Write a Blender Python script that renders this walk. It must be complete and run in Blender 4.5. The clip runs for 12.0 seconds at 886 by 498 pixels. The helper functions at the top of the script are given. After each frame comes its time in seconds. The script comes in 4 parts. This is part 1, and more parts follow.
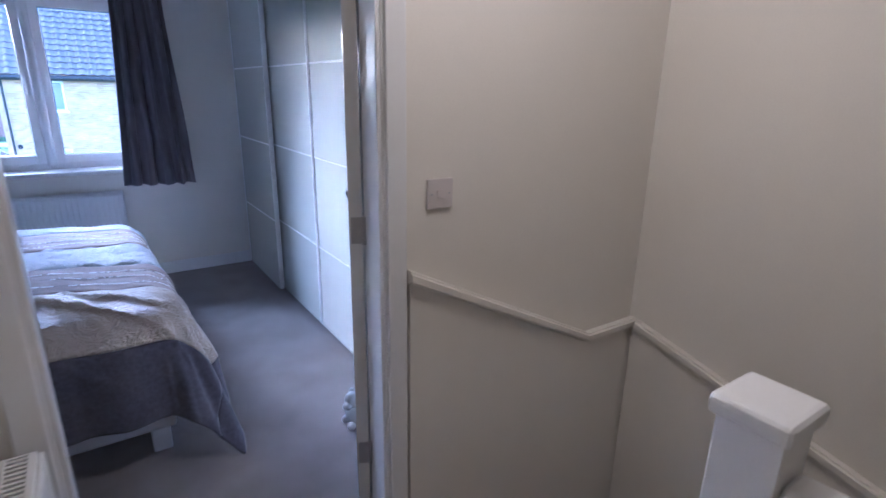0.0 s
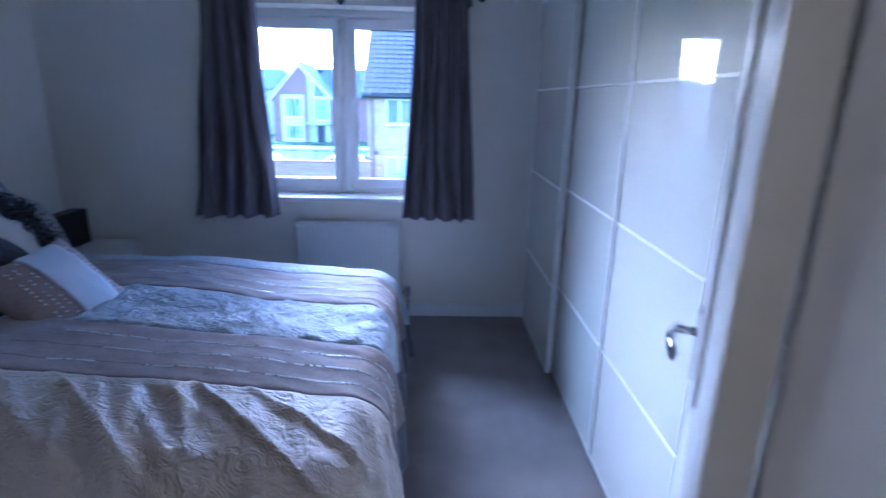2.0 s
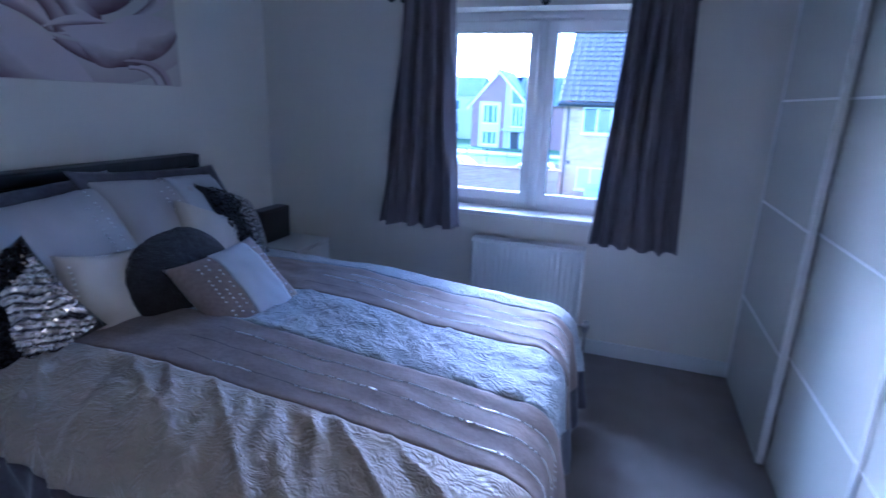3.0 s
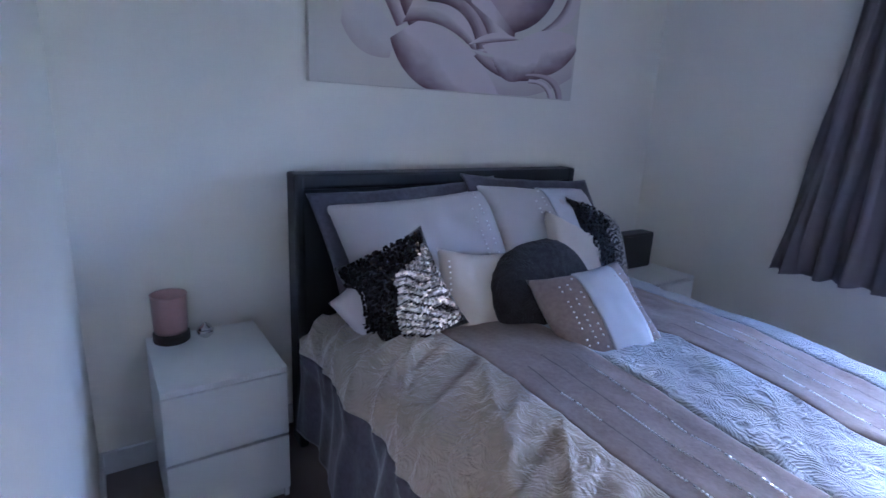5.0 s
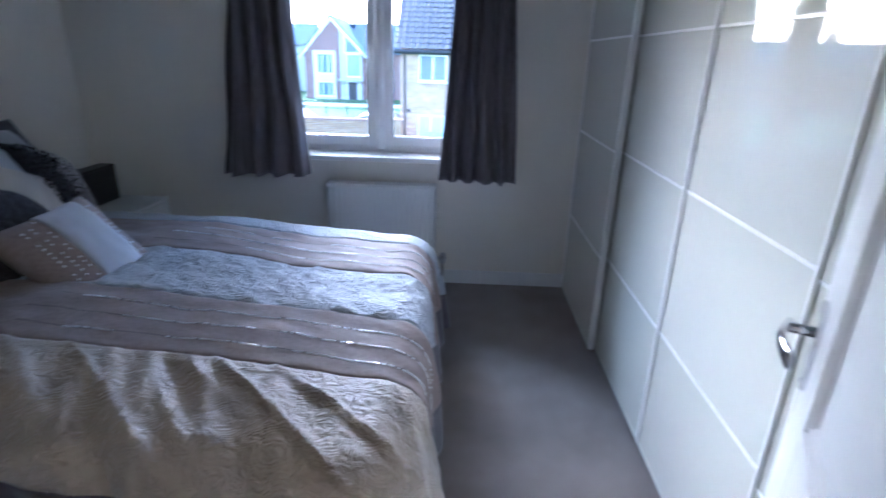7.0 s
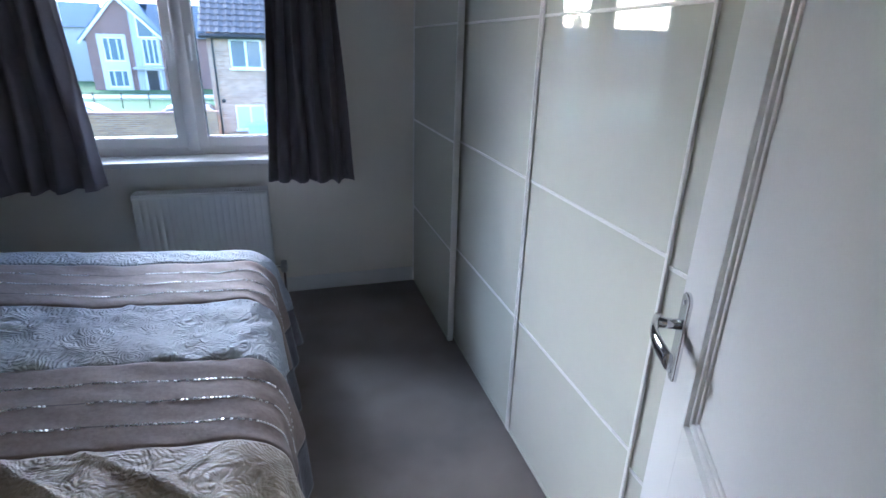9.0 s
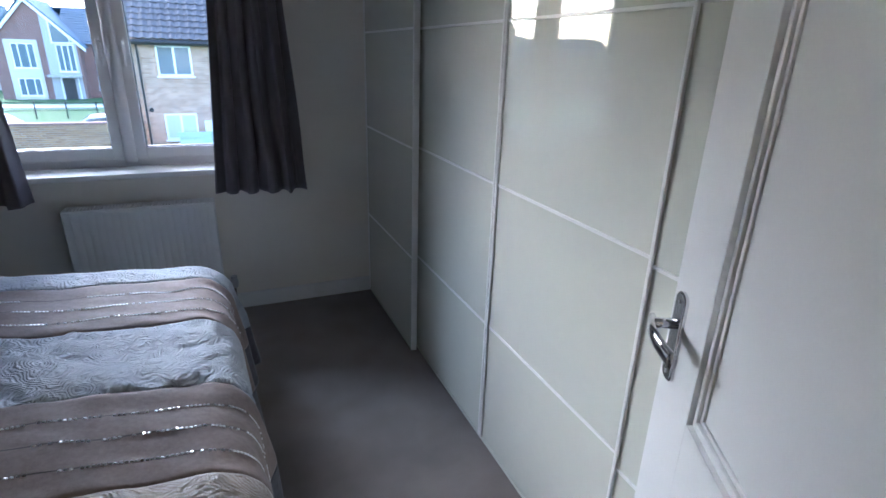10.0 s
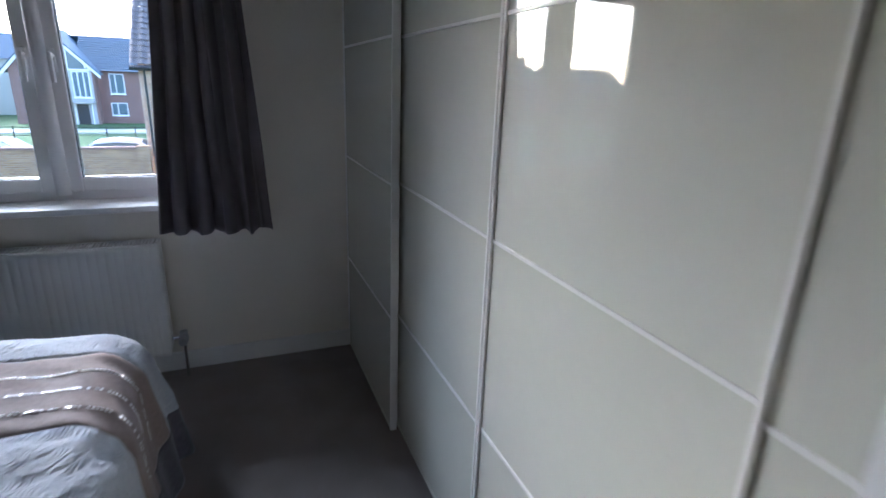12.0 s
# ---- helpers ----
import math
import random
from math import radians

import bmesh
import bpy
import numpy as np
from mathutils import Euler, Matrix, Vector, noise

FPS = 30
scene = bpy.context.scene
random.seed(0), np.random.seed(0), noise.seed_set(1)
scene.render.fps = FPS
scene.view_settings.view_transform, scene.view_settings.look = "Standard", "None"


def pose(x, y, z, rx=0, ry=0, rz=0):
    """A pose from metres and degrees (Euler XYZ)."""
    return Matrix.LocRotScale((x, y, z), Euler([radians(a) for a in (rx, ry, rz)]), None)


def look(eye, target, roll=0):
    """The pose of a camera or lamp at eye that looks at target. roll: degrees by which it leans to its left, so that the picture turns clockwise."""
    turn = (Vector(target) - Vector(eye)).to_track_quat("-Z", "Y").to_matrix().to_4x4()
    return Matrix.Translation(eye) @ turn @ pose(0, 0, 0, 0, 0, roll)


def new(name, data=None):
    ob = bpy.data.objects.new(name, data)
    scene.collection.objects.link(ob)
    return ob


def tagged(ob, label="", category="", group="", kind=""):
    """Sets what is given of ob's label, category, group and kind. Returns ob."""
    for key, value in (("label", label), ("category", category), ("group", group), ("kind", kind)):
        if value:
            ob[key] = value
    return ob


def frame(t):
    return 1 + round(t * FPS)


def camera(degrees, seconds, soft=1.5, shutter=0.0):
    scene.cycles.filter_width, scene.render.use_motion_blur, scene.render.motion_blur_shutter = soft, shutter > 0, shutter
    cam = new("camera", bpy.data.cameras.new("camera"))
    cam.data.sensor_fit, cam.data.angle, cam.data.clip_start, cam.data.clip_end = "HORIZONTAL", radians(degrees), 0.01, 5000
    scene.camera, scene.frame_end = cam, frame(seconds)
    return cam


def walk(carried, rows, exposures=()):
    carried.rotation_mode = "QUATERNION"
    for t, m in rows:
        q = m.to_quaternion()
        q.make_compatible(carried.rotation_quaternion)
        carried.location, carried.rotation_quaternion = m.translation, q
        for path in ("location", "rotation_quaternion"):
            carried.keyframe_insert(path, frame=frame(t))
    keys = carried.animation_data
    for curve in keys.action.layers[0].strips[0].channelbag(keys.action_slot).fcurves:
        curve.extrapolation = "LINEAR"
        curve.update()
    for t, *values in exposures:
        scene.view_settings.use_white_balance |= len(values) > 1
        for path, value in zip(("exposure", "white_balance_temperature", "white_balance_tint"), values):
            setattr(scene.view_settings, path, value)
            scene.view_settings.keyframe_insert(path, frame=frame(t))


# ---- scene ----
cam = camera(80.7, 12.0, shutter=0.5)
PATH = [
    (0, (0.583, 0.249, 1.442), (1.657, 1.832, 0.857), 1.0),
    (0.5, (0.752, 0.363, 1.445), (1.744, 1.993, 0.843), 1.2),
    (1, (0.815, 0.623, 1.441), (1.488, 2.407, 0.836), 1.9),
    (1.5, (0.858, 0.939, 1.473), (1.391, 2.789, 0.928), 1.9),
    (2, (0.938, 1.242, 1.494), (0.993, 3.165, 0.945), 1.3),
    (2.5, (0.982, 1.402, 1.507), (0.642, 3.297, 0.965), 1.8),
    (3, (0.906, 1.558, 1.503), (0.287, 3.381, 0.96), 2.1),
    (3.5, (0.806, 1.676, 1.496), (-0.139, 3.36, 0.976), 2.2),
    (3.7, (0.749, 1.708, 1.472), (-0.332, 3.315, 0.973), 2.2),
    (5.3, (0.652, 1.699, 1.428), (-0.97, 2.751, 0.918), 2.9),
    (5.5, (0.674, 1.679, 1.422), (-0.797, 2.925, 0.888), 2.5),
    (6, (0.753, 1.553, 1.41), (-0.161, 3.228, 0.813), 2.1),
    (6.5, (0.844, 1.462, 1.465), (0.385, 3.289, 0.792), 1.7),
    (7, (0.89, 1.431, 1.46), (0.838, 3.306, 0.767), 1.7),
    (7.5, (0.954, 1.441, 1.472), (1.162, 3.304, 0.776), 1.6),
    (7.7, (0.951, 1.454, 1.478), (1.198, 3.32, 0.787), 1.5),
    (9.3, (0.846, 1.612, 1.474), (1.457, 3.37, 0.735), 1.7),
    (9.5, (0.824, 1.618, 1.472), (1.478, 3.357, 0.732), 1.8),
    (10, (0.808, 1.658, 1.464), (1.553, 3.379, 0.766), 1.7),
    (10.5, (0.799, 1.658, 1.46), (1.583, 3.365, 0.773), 1.7),
    (11, (0.824, 1.661, 1.463), (1.651, 3.352, 0.786), 1.8),
    (11.5, (0.899, 1.766, 1.431), (1.701, 3.49, 0.811), 1.7),
    (12, (1.078, 2.085, 1.417), (1.805, 3.848, 0.815), 2.1),
]
EXPOSURES = [
    (0.0, 4.3, 4500, 26), (1.5, 4.2, 4300, 24), (2.5, 4.2, 4200, 25), (3.7, 4.35, 4300, 26),
    (5.3, 5.05, 4750, 27), (6.5, 4.45, 4900, 21), (7.5, 4.05, 5050, 17), (9.5, 3.6, 5300, 16), (11.0, 3.4, 5550, 17), (12.0, 3.3, 5600, 17),
]
walk(cam, [(t, look(eye, target, roll)) for t, eye, target, roll in PATH], EXPOSURES)

# ---- light ----
world = bpy.data.worlds.new("overcast_sky")
scene.world = world
world.use_nodes = True
wn = world.node_tree.nodes
sky = wn.new("ShaderNodeTexSky")
sky.sky_type, sky.sun_disc = "NISHITA", False
sky.sun_elevation, sky.sun_rotation = radians(25), radians(328)
sky.air_density, sky.dust_density, sky.ozone_density = 0.75, 1.7, 0.8
world.node_tree.links.new(sky.outputs[0], wn["Background"].inputs[0])
wn["Background"].inputs[1].default_value = 0.15

sun = new("sun", bpy.data.lights.new("sun", "SUN"))
sun.data.energy, sun.data.angle, sun.data.color = 0.8, radians(36), (0.78, 0.90, 1.0)
sun.matrix_world = look((-5.3, 8.5, 4.67), (0, 0, 0))


# ---- materials ----
def material(name, color, rough=0.6, metal=0.0, vary=0.06, scale=3.0, fine=60.0, bump=0.1, dist=0.002, coat=0.0, sheen=0.0, island=0.0):
    """A surface with slow stains, a fine grain and a fine relief, in metres of the world."""
    m = bpy.data.materials.new(name)
    m.use_nodes = True
    n, l = m.node_tree.nodes, m.node_tree.links
    p = n["Principled BSDF"]
    co = n.new("ShaderNodeTexCoord")
    big, small = n.new("ShaderNodeTexNoise"), n.new("ShaderNodeTexNoise")
    big.inputs["Scale"].default_value, small.inputs["Scale"].default_value = scale, fine
    big.inputs["Detail"].default_value = 4
    for t in (big, small):
        l.new(co.outputs["Object"], t.inputs["Vector"])
    add = n.new("ShaderNodeMath"); add.operation = "ADD"
    l.new(big.outputs["Fac"], add.inputs[0]); l.new(small.outputs["Fac"], add.inputs[1])
    ramp = n.new("ShaderNodeMapRange")
    ramp.inputs["From Min"].default_value, ramp.inputs["From Max"].default_value = 0.6, 1.4
    ramp.inputs["To Min"].default_value, ramp.inputs["To Max"].default_value = 1 - vary, 1 + vary
    l.new(add.outputs[0], ramp.inputs["Value"])
    mul = n.new("ShaderNodeVectorMath"); mul.operation = "SCALE"
    mul.inputs[0].default_value = color
    fac = ramp.outputs[0]
    if island:
        info = n.new("ShaderNodeObjectInfo"); geo = n.new("ShaderNodeNewGeometry")
        s = n.new("ShaderNodeMath"); s.operation = "ADD"
        l.new(info.outputs["Random"], s.inputs[0]); l.new(geo.outputs["Random Per Island"], s.inputs[1])
        r2 = n.new("ShaderNodeMapRange")
        r2.inputs["From Max"].default_value = 2.0
        r2.inputs["To Min"].default_value, r2.inputs["To Max"].default_value = 1 - island, 1 + island
        l.new(s.outputs[0], r2.inputs["Value"])
        k = n.new("ShaderNodeMath"); k.operation = "MULTIPLY"
        l.new(fac, k.inputs[0]); l.new(r2.outputs[0], k.inputs[1]); fac = k.outputs[0]
    l.new(fac, mul.inputs["Scale"])
    l.new(mul.outputs[0], p.inputs["Base Color"])
    p.inputs["Roughness"].default_value, p.inputs["Metallic"].default_value = rough, metal
    p.inputs["Coat Weight"].default_value, p.inputs["Coat Roughness"].default_value = coat, 0.03
    if sheen:
        p.inputs["Sheen Weight"].default_value, p.inputs["Sheen Roughness"].default_value = sheen, 0.4
    if bump:
        b = n.new("ShaderNodeBump")
        b.inputs["Strength"].default_value, b.inputs["Distance"].default_value = bump, dist
        l.new(small.outputs["Fac"], b.inputs["Height"]); l.new(b.outputs[0], p.inputs["Normal"])
    return m


def crushed(name, color, rough, sheen, scale=7.0, dist=0.006, whorl=0.7):
    """Crushed satin: small whorls of fine broken ridges on soft creases."""
    m = material(name, color, rough, sheen=sheen, vary=0.05)
    n, l = m.node_tree.nodes, m.node_tree.links
    p = n["Principled BSDF"]
    co = n.new("ShaderNodeTexCoord")
    w = n.new("ShaderNodeTexNoise"); w.inputs["Scale"].default_value = 9; w.inputs["Detail"].default_value = 3
    mix = n.new("ShaderNodeMix"); mix.data_type = "VECTOR"; mix.inputs["Factor"].default_value = 0.07
    l.new(co.outputs["Object"], w.inputs["Vector"])
    l.new(co.outputs["Object"], mix.inputs[4]); l.new(w.outputs["Color"], mix.inputs[5])
    v = n.new("ShaderNodeTexVoronoi"); v.inputs["Scale"].default_value = scale
    l.new(mix.outputs[1], v.inputs["Vector"])
    turns = n.new("ShaderNodeMath"); turns.operation = "MULTIPLY"; turns.inputs[1].default_value = 2 * math.pi / (0.008 * scale)
    l.new(v.outputs["Distance"], turns.inputs[0])
    si = n.new("ShaderNodeMath"); si.operation = "SINE"
    l.new(turns.outputs[0], si.inputs[0])
    cr = n.new("ShaderNodeTexNoise"); cr.inputs["Scale"].default_value = 24; cr.inputs["Detail"].default_value = 4
    cr.inputs["Distortion"].default_value = 1.0
    l.new(co.outputs["Object"], cr.inputs["Vector"])
    broken = n.new("ShaderNodeMath"); broken.operation = "MULTIPLY"
    l.new(si.outputs[0], broken.inputs[0]); l.new(cr.outputs["Fac"], broken.inputs[1])
    b = n.new("ShaderNodeBump"); b.inputs["Strength"].default_value = whorl; b.inputs["Distance"].default_value = dist
    l.new(broken.outputs[0], b.inputs["Height"])
    b2 = n.new("ShaderNodeBump"); b2.inputs["Strength"].default_value = 0.75; b2.inputs["Distance"].default_value = 0.02
    l.new(cr.outputs["Fac"], b2.inputs["Height"]); l.new(b.outputs[0], b2.inputs["Normal"]); l.new(b2.outputs[0], p.inputs["Normal"])
    return m


def glazing(name):
    m = bpy.data.materials.new(name)
    m.use_nodes = True
    n, l = m.node_tree.nodes, m.node_tree.links
    n.remove(n["Principled BSDF"])
    mix, clear, gloss, fr = n.new("ShaderNodeMixShader"), n.new("ShaderNodeBsdfTransparent"), n.new("ShaderNodeBsdfGlossy"), n.new("ShaderNodeFresnel")
    clear.inputs["Color"].default_value = (0.95, 0.97, 0.96, 1)
    gloss.inputs["Roughness"].default_value = 0.01
    fr.inputs["IOR"].default_value = 1.45
    l.new(fr.outputs[0], mix.inputs[0]); l.new(clear.outputs[0], mix.inputs[1]); l.new(gloss.outputs[0], mix.inputs[2])
    l.new(mix.outputs[0], n["Material Output"].inputs["Surface"])
    return m


def glow(name, color, strength):
    m = bpy.data.materials.new(name)
    m.use_nodes = True
    p = m.node_tree.nodes["Principled BSDF"]
    p.inputs["Emission Color"].default_value = (*color, 1)
    p.inputs["Emission Strength"].default_value = strength
    return m


PAINT = material("wall_paint", (0.82, 0.785, 0.71), 0.7, vary=0.025, scale=1.2, fine=180, bump=0.12, dist=0.001)
CEIL = material("ceiling_paint", (0.84, 0.84, 0.82), 0.8, vary=0.02, fine=120, bump=0.1, dist=0.001)
GLOSS = material("white_gloss_paint", (0.8, 0.8, 0.79), 0.3, vary=0.02, scale=5, fine=240, bump=0.06, dist=0.0006)
SATIN = material("white_satin_lacquer", (0.78, 0.78, 0.76), 0.4, vary=0.02, fine=200, bump=0.03, dist=0.0005)
UPVC = material("white_upvc", (0.82, 0.83, 0.84), 0.28, vary=0.015, fine=90, bump=0.02, dist=0.0005)
CARPET = material("grey_carpet", (0.25, 0.213, 0.195), 0.95, vary=0.42, scale=3.6, fine=420, bump=0.7, dist=0.006, sheen=0.2)
ENAMEL = material("radiator_enamel", (0.78, 0.78, 0.76), 0.35, vary=0.015, fine=150, bump=0.02, dist=0.0005)
CURTAIN = material("grey_curtain_cloth", (0.17, 0.148, 0.162), 0.85, vary=0.08, scale=6, fine=900, bump=0.4, dist=0.001, sheen=0.15)
LACQUER = material("white_glass_panel", (0.70, 0.71, 0.63), 0.55, vary=0.015, scale=1.0, fine=30, bump=0.0, coat=1.0)
PROFILE = material("white_aluminium_profile", (0.87, 0.87, 0.85), 0.28, vary=0.02, bump=0.02)
CHROME = material("chrome", (0.72, 0.73, 0.75), 0.09, metal=1.0, vary=0.02, bump=0.0)
STEEL = material("brushed_steel", (0.5, 0.5, 0.52), 0.3, metal=1.0, vary=0.05, bump=0.05)
PLASTIC = material("white_plastic", (0.66, 0.61, 0.59), 0.35, vary=0.01, bump=0.0)
BLACK = material("black_faux_leather", (0.012, 0.013, 0.017), 0.42, vary=0.2, fine=260, bump=0.3, dist=0.001)
DARK = material("dark_plastic", (0.02, 0.02, 0.022), 0.4, vary=0.1, bump=0.05)
SILVER = crushed("silver_crushed_satin", (0.47, 0.515, 0.585), 0.62, 0.35, scale=11.0, whorl=0.55)
CHAMP = crushed("champagne_crushed_satin", (0.42, 0.36, 0.295), 0.37, 0.35, scale=8.0, whorl=0.28)
TAUPE = material("taupe_velvet_band", (0.27, 0.212, 0.192), 0.8, vary=0.2, scale=9, fine=70, bump=0.35, dist=0.004, sheen=0.2)
BORDER = material("dark_grey_velvet_border", (0.092, 0.086, 0.108), 0.85, vary=0.3, scale=7, fine=60, bump=0.4, dist=0.004, sheen=0.35)
LINEN = material("pale_grey_pillow_cotton", (0.46, 0.43, 0.43), 0.8, vary=0.06, scale=7, fine=500, bump=0.3, dist=0.001, sheen=0.2)
PEARL = material("pale_satin_cloth", (0.48, 0.485, 0.52), 0.45, vary=0.05, scale=8, fine=300, bump=0.25, dist=0.002, sheen=0.3)
CREAM = material("cream_cushion_cloth", (0.56, 0.5, 0.43), 0.75, vary=0.06, scale=7, fine=500, bump=0.3, dist=0.001, sheen=0.2)
FUR = material("charcoal_plush", (0.026, 0.024, 0.028), 0.95, vary=0.45, scale=30, fine=150, bump=0.8, dist=0.015, sheen=0.12)
SEQUIN = material("silver_sequin", (0.96, 0.96, 0.97), 0.28, metal=0.85, vary=0.1, fine=300, bump=0.0, island=0.2)
FLIP = material("silver_flip_sequin", (0.68, 0.67, 0.68), 0.24, metal=1.0, vary=0.1, fine=300, bump=0.0, island=0.25)
JET = material("black_flip_sequin", (0.03, 0.03, 0.035), 0.18, metal=0.6, vary=0.1, bump=0.0, island=0.3)
STITCH = material("grey_thread", (0.12, 0.105, 0.1), 0.8, vary=0.2, bump=0.2)
SHEET = material("white_bed_base", (0.74, 0.74, 0.76), 0.7, vary=0.04, bump=0.2)
PINK = material("blush_pink_glass", (0.52, 0.31, 0.3), 0.3, vary=0.06, bump=0.02, coat=0.5)
WOOD = material("dark_wood", (0.06, 0.045, 0.04), 0.5, vary=0.2, bump=0.1)
CANVAS = material("canvas_edge", (0.62, 0.58, 0.53), 0.8, vary=0.03, fine=700, bump=0.3, dist=0.001)
GLASS = glazing("window_glass")


# ---- mesh helpers ----
def part(name, bm, mat, parent=None, label="", smooth=False):
    """Links a bmesh as one mesh object, under its thing where one is given."""
    me = bpy.data.meshes.new(name)
    bm.normal_update()
    bm.to_mesh(me)
    bm.free()
    for m in (mat if isinstance(mat, (list, tuple)) else (mat,)):
        me.materials.append(m)
    if smooth:
        me.polygons.foreach_set("use_smooth", [True] * len(me.polygons))
    ob = new(name, me)
    ob.parent = parent
    if label:
        tagged(ob, label)
    return ob


def thing(name, at, label, category, group="", rz=0.0):
    ob = new(name)
    ob.empty_display_size = 0.1
    ob.matrix_basis = pose(*at, 0, 0, rz)
    return tagged(ob, label, category, group)


LACQUER.node_tree.nodes["Principled BSDF"].inputs["Specular IOR Level"].default_value = 0.4


def struct(name, bm, mat, label="", smooth=False):
    return tagged(part(name, bm, mat, None, label, smooth), kind="structure", category=name.split("_")[0])


def box(x0, x1, y0, y1, z0, z1, bevel=0.0, bm=None, seg=2):
    own = bmesh.new()
    bmesh.ops.create_cube(own, size=1)
    for v in own.verts:
        v.co = Vector(((x0 + x1) / 2 + v.co.x * (x1 - x0), (y0 + y1) / 2 + v.co.y * (y1 - y0), (z0 + z1) / 2 + v.co.z * (z1 - z0)))
    if bevel:
        bmesh.ops.bevel(own, geom=own.edges[:], offset=bevel, segments=seg, profile=0.6, affect="EDGES")
    return join(bm, own)


def join(bm, own, m=None):
    if m is not None:
        own.transform(m)
    if bm is None:
        return own
    me = bpy.data.meshes.new("tmp")
    own.to_mesh(me)
    own.free()
    bm.from_mesh(me)
    bpy.data.meshes.remove(me)
    return bm


def rod(a, b, r, bm=None, seg=14, r2=None, caps=True):
    own = bmesh.new()
    a, b = Vector(a), Vector(b)
    bmesh.ops.create_cone(own, cap_ends=caps, segments=seg, radius1=r, radius2=r if r2 is None else r2, depth=(b - a).length)
    own.transform(Matrix.Translation((a + b) / 2) @ (b - a).to_track_quat("Z", "Y").to_matrix().to_4x4())
    return join(bm, own)


def lathe(profile, seg=28, bm=None):
    own = bmesh.new()
    rings = [[own.verts.new((r * math.cos(2 * math.pi * k / seg), r * math.sin(2 * math.pi * k / seg), z)) for k in range(seg)] for r, z in profile]
    for a, b in zip(rings, rings[1:]):
        for k in range(seg):
            own.faces.new((a[k], a[(k + 1) % seg], b[(k + 1) % seg], b[k]))
    own.faces.new(rings[0][::-1]); own.faces.new(rings[-1])
    return join(bm, own)


def prism(points, y0, y1, axis="y", bm=None):
    """A polygon in two axes, drawn out along the third."""
    own = bmesh.new()
    def at(p, q):
        return (p[0], q, p[1]) if axis == "y" else (q, p[0], p[1]) if axis == "x" else (p[0], p[1], q)
    a = [own.verts.new(at(p, y0)) for p in points]
    b = [own.verts.new(at(p, y1)) for p in points]
    own.faces.new(a); own.faces.new(b[::-1])
    for i in range(len(a)):
        j = (i + 1) % len(a)
        own.faces.new((a[j], a[i], b[i], b[j]))
    bmesh.ops.recalc_face_normals(own, faces=own.faces[:])
    return join(bm, own)


def surface(f, nu, nv, thick=0.0):
    """A sheet f(u, v), u and v from 0 to 1, with a thickness below it."""
    bm = bmesh.new()
    g = [[bm.verts.new(f(i / nu, j / nv)) for j in range(nv + 1)] for i in range(nu + 1)]
    for i in range(nu):
        for j in range(nv):
            bm.faces.new((g[i][j], g[i + 1][j], g[i + 1][j + 1], g[i][j + 1]))
    if thick:
        bm.normal_update()
        bmesh.ops.solidify(bm, geom=bm.faces[:], thickness=thick)
    return bm


# ---- structure ----
XW, XE, YS, YN, CEILING = -1.51, 2.26, 1.605, 4.73, 2.4
# window opening
WX0, WX1, WZ0, WZ1 = -0.29, 1.01, 0.845, 2.04
struct("floor", box(XW - 0.1, XE + 0.1, 1.49, YN + 0.3, -0.25, 0.0), CARPET, "grey cut-pile carpet over the bedroom floor")
struct("floor_landing", box(0.22, 1.28, -1.6, 1.49, -0.25, 0.0), CARPET, "grey carpet on the landing")
struct("ceiling", box(XW - 0.1, 2.6, -1.6, YN + 0.3, CEILING, CEILING + 0.1), CEIL, "plain white ceiling")
w = box(XW - 0.1, WX0, YN, YN + 0.3, 0, CEILING)
box(WX1, XE + 0.1, YN, YN + 0.3, 0, CEILING, bm=w)
box(WX0, WX1, YN, YN + 0.3, 0, WZ0 - 0.03, bm=w)
box(WX0, WX1, YN, YN + 0.3, WZ1, CEILING, bm=w)
struct("wall_north", w, PAINT, "off-white painted wall round the window")
struct("wall_west", box(XW - 0.1, XW, 1.49, YN, 0, CEILING), PAINT, "off-white painted wall behind the bed")
struct("wall_east", box(XE, XE + 0.1, 1.605, YN, 0, CEILING), PAINT, "off-white painted wall behind the wardrobe")
# door opening
DX0, DX1, DZ = 0.43, 1.225, 2.0
w = box(XW, DX0 - 0.03, 1.49, YS, 0, CEILING)
box(DX1 + 0.03, 2.45, 1.49, YS, -2.6, CEILING, bm=w)
box(DX0 - 0.03, DX1 + 0.03, 1.49, YS, DZ + 0.03, CEILING, bm=w)
struct("wall_south", w, PAINT, "off-white painted wall between bedroom and landing")
struct("wall_stair", box(2.39, 2.5, -1.6, 1.49, -2.6, CEILING), PAINT, "off-white painted wall beside the stairs")
struct("wall_landing_west", box(0.22, 0.33, -1.6, 1.49, 0, CEILING), PAINT, "off-white painted landing wall")
struct("wall_landing_south", box(0.22, 2.5, -1.7, -1.6, -2.6, CEILING), PAINT, "off-white painted landing wall")
struct("floor_hall", box(0.0, 2.6, -1.7, 1.6, -2.75, -2.6), CARPET, "grey carpet at the foot of the stairs")
struct("wall_stair_side", box(1.2, 1.28, -1.6, 1.49, -2.6, -0.25), PAINT, "painted wall under the landing edge")


def skirting(name, pts):
    bm = None
    for x0, x1, y0, y1 in pts:
        bm = box(x0, x1, y0, y1, 0, 0.095, 0.004, bm)
    return tagged(struct(name, bm, GLOSS, "white painted skirting board"), category="skirting")


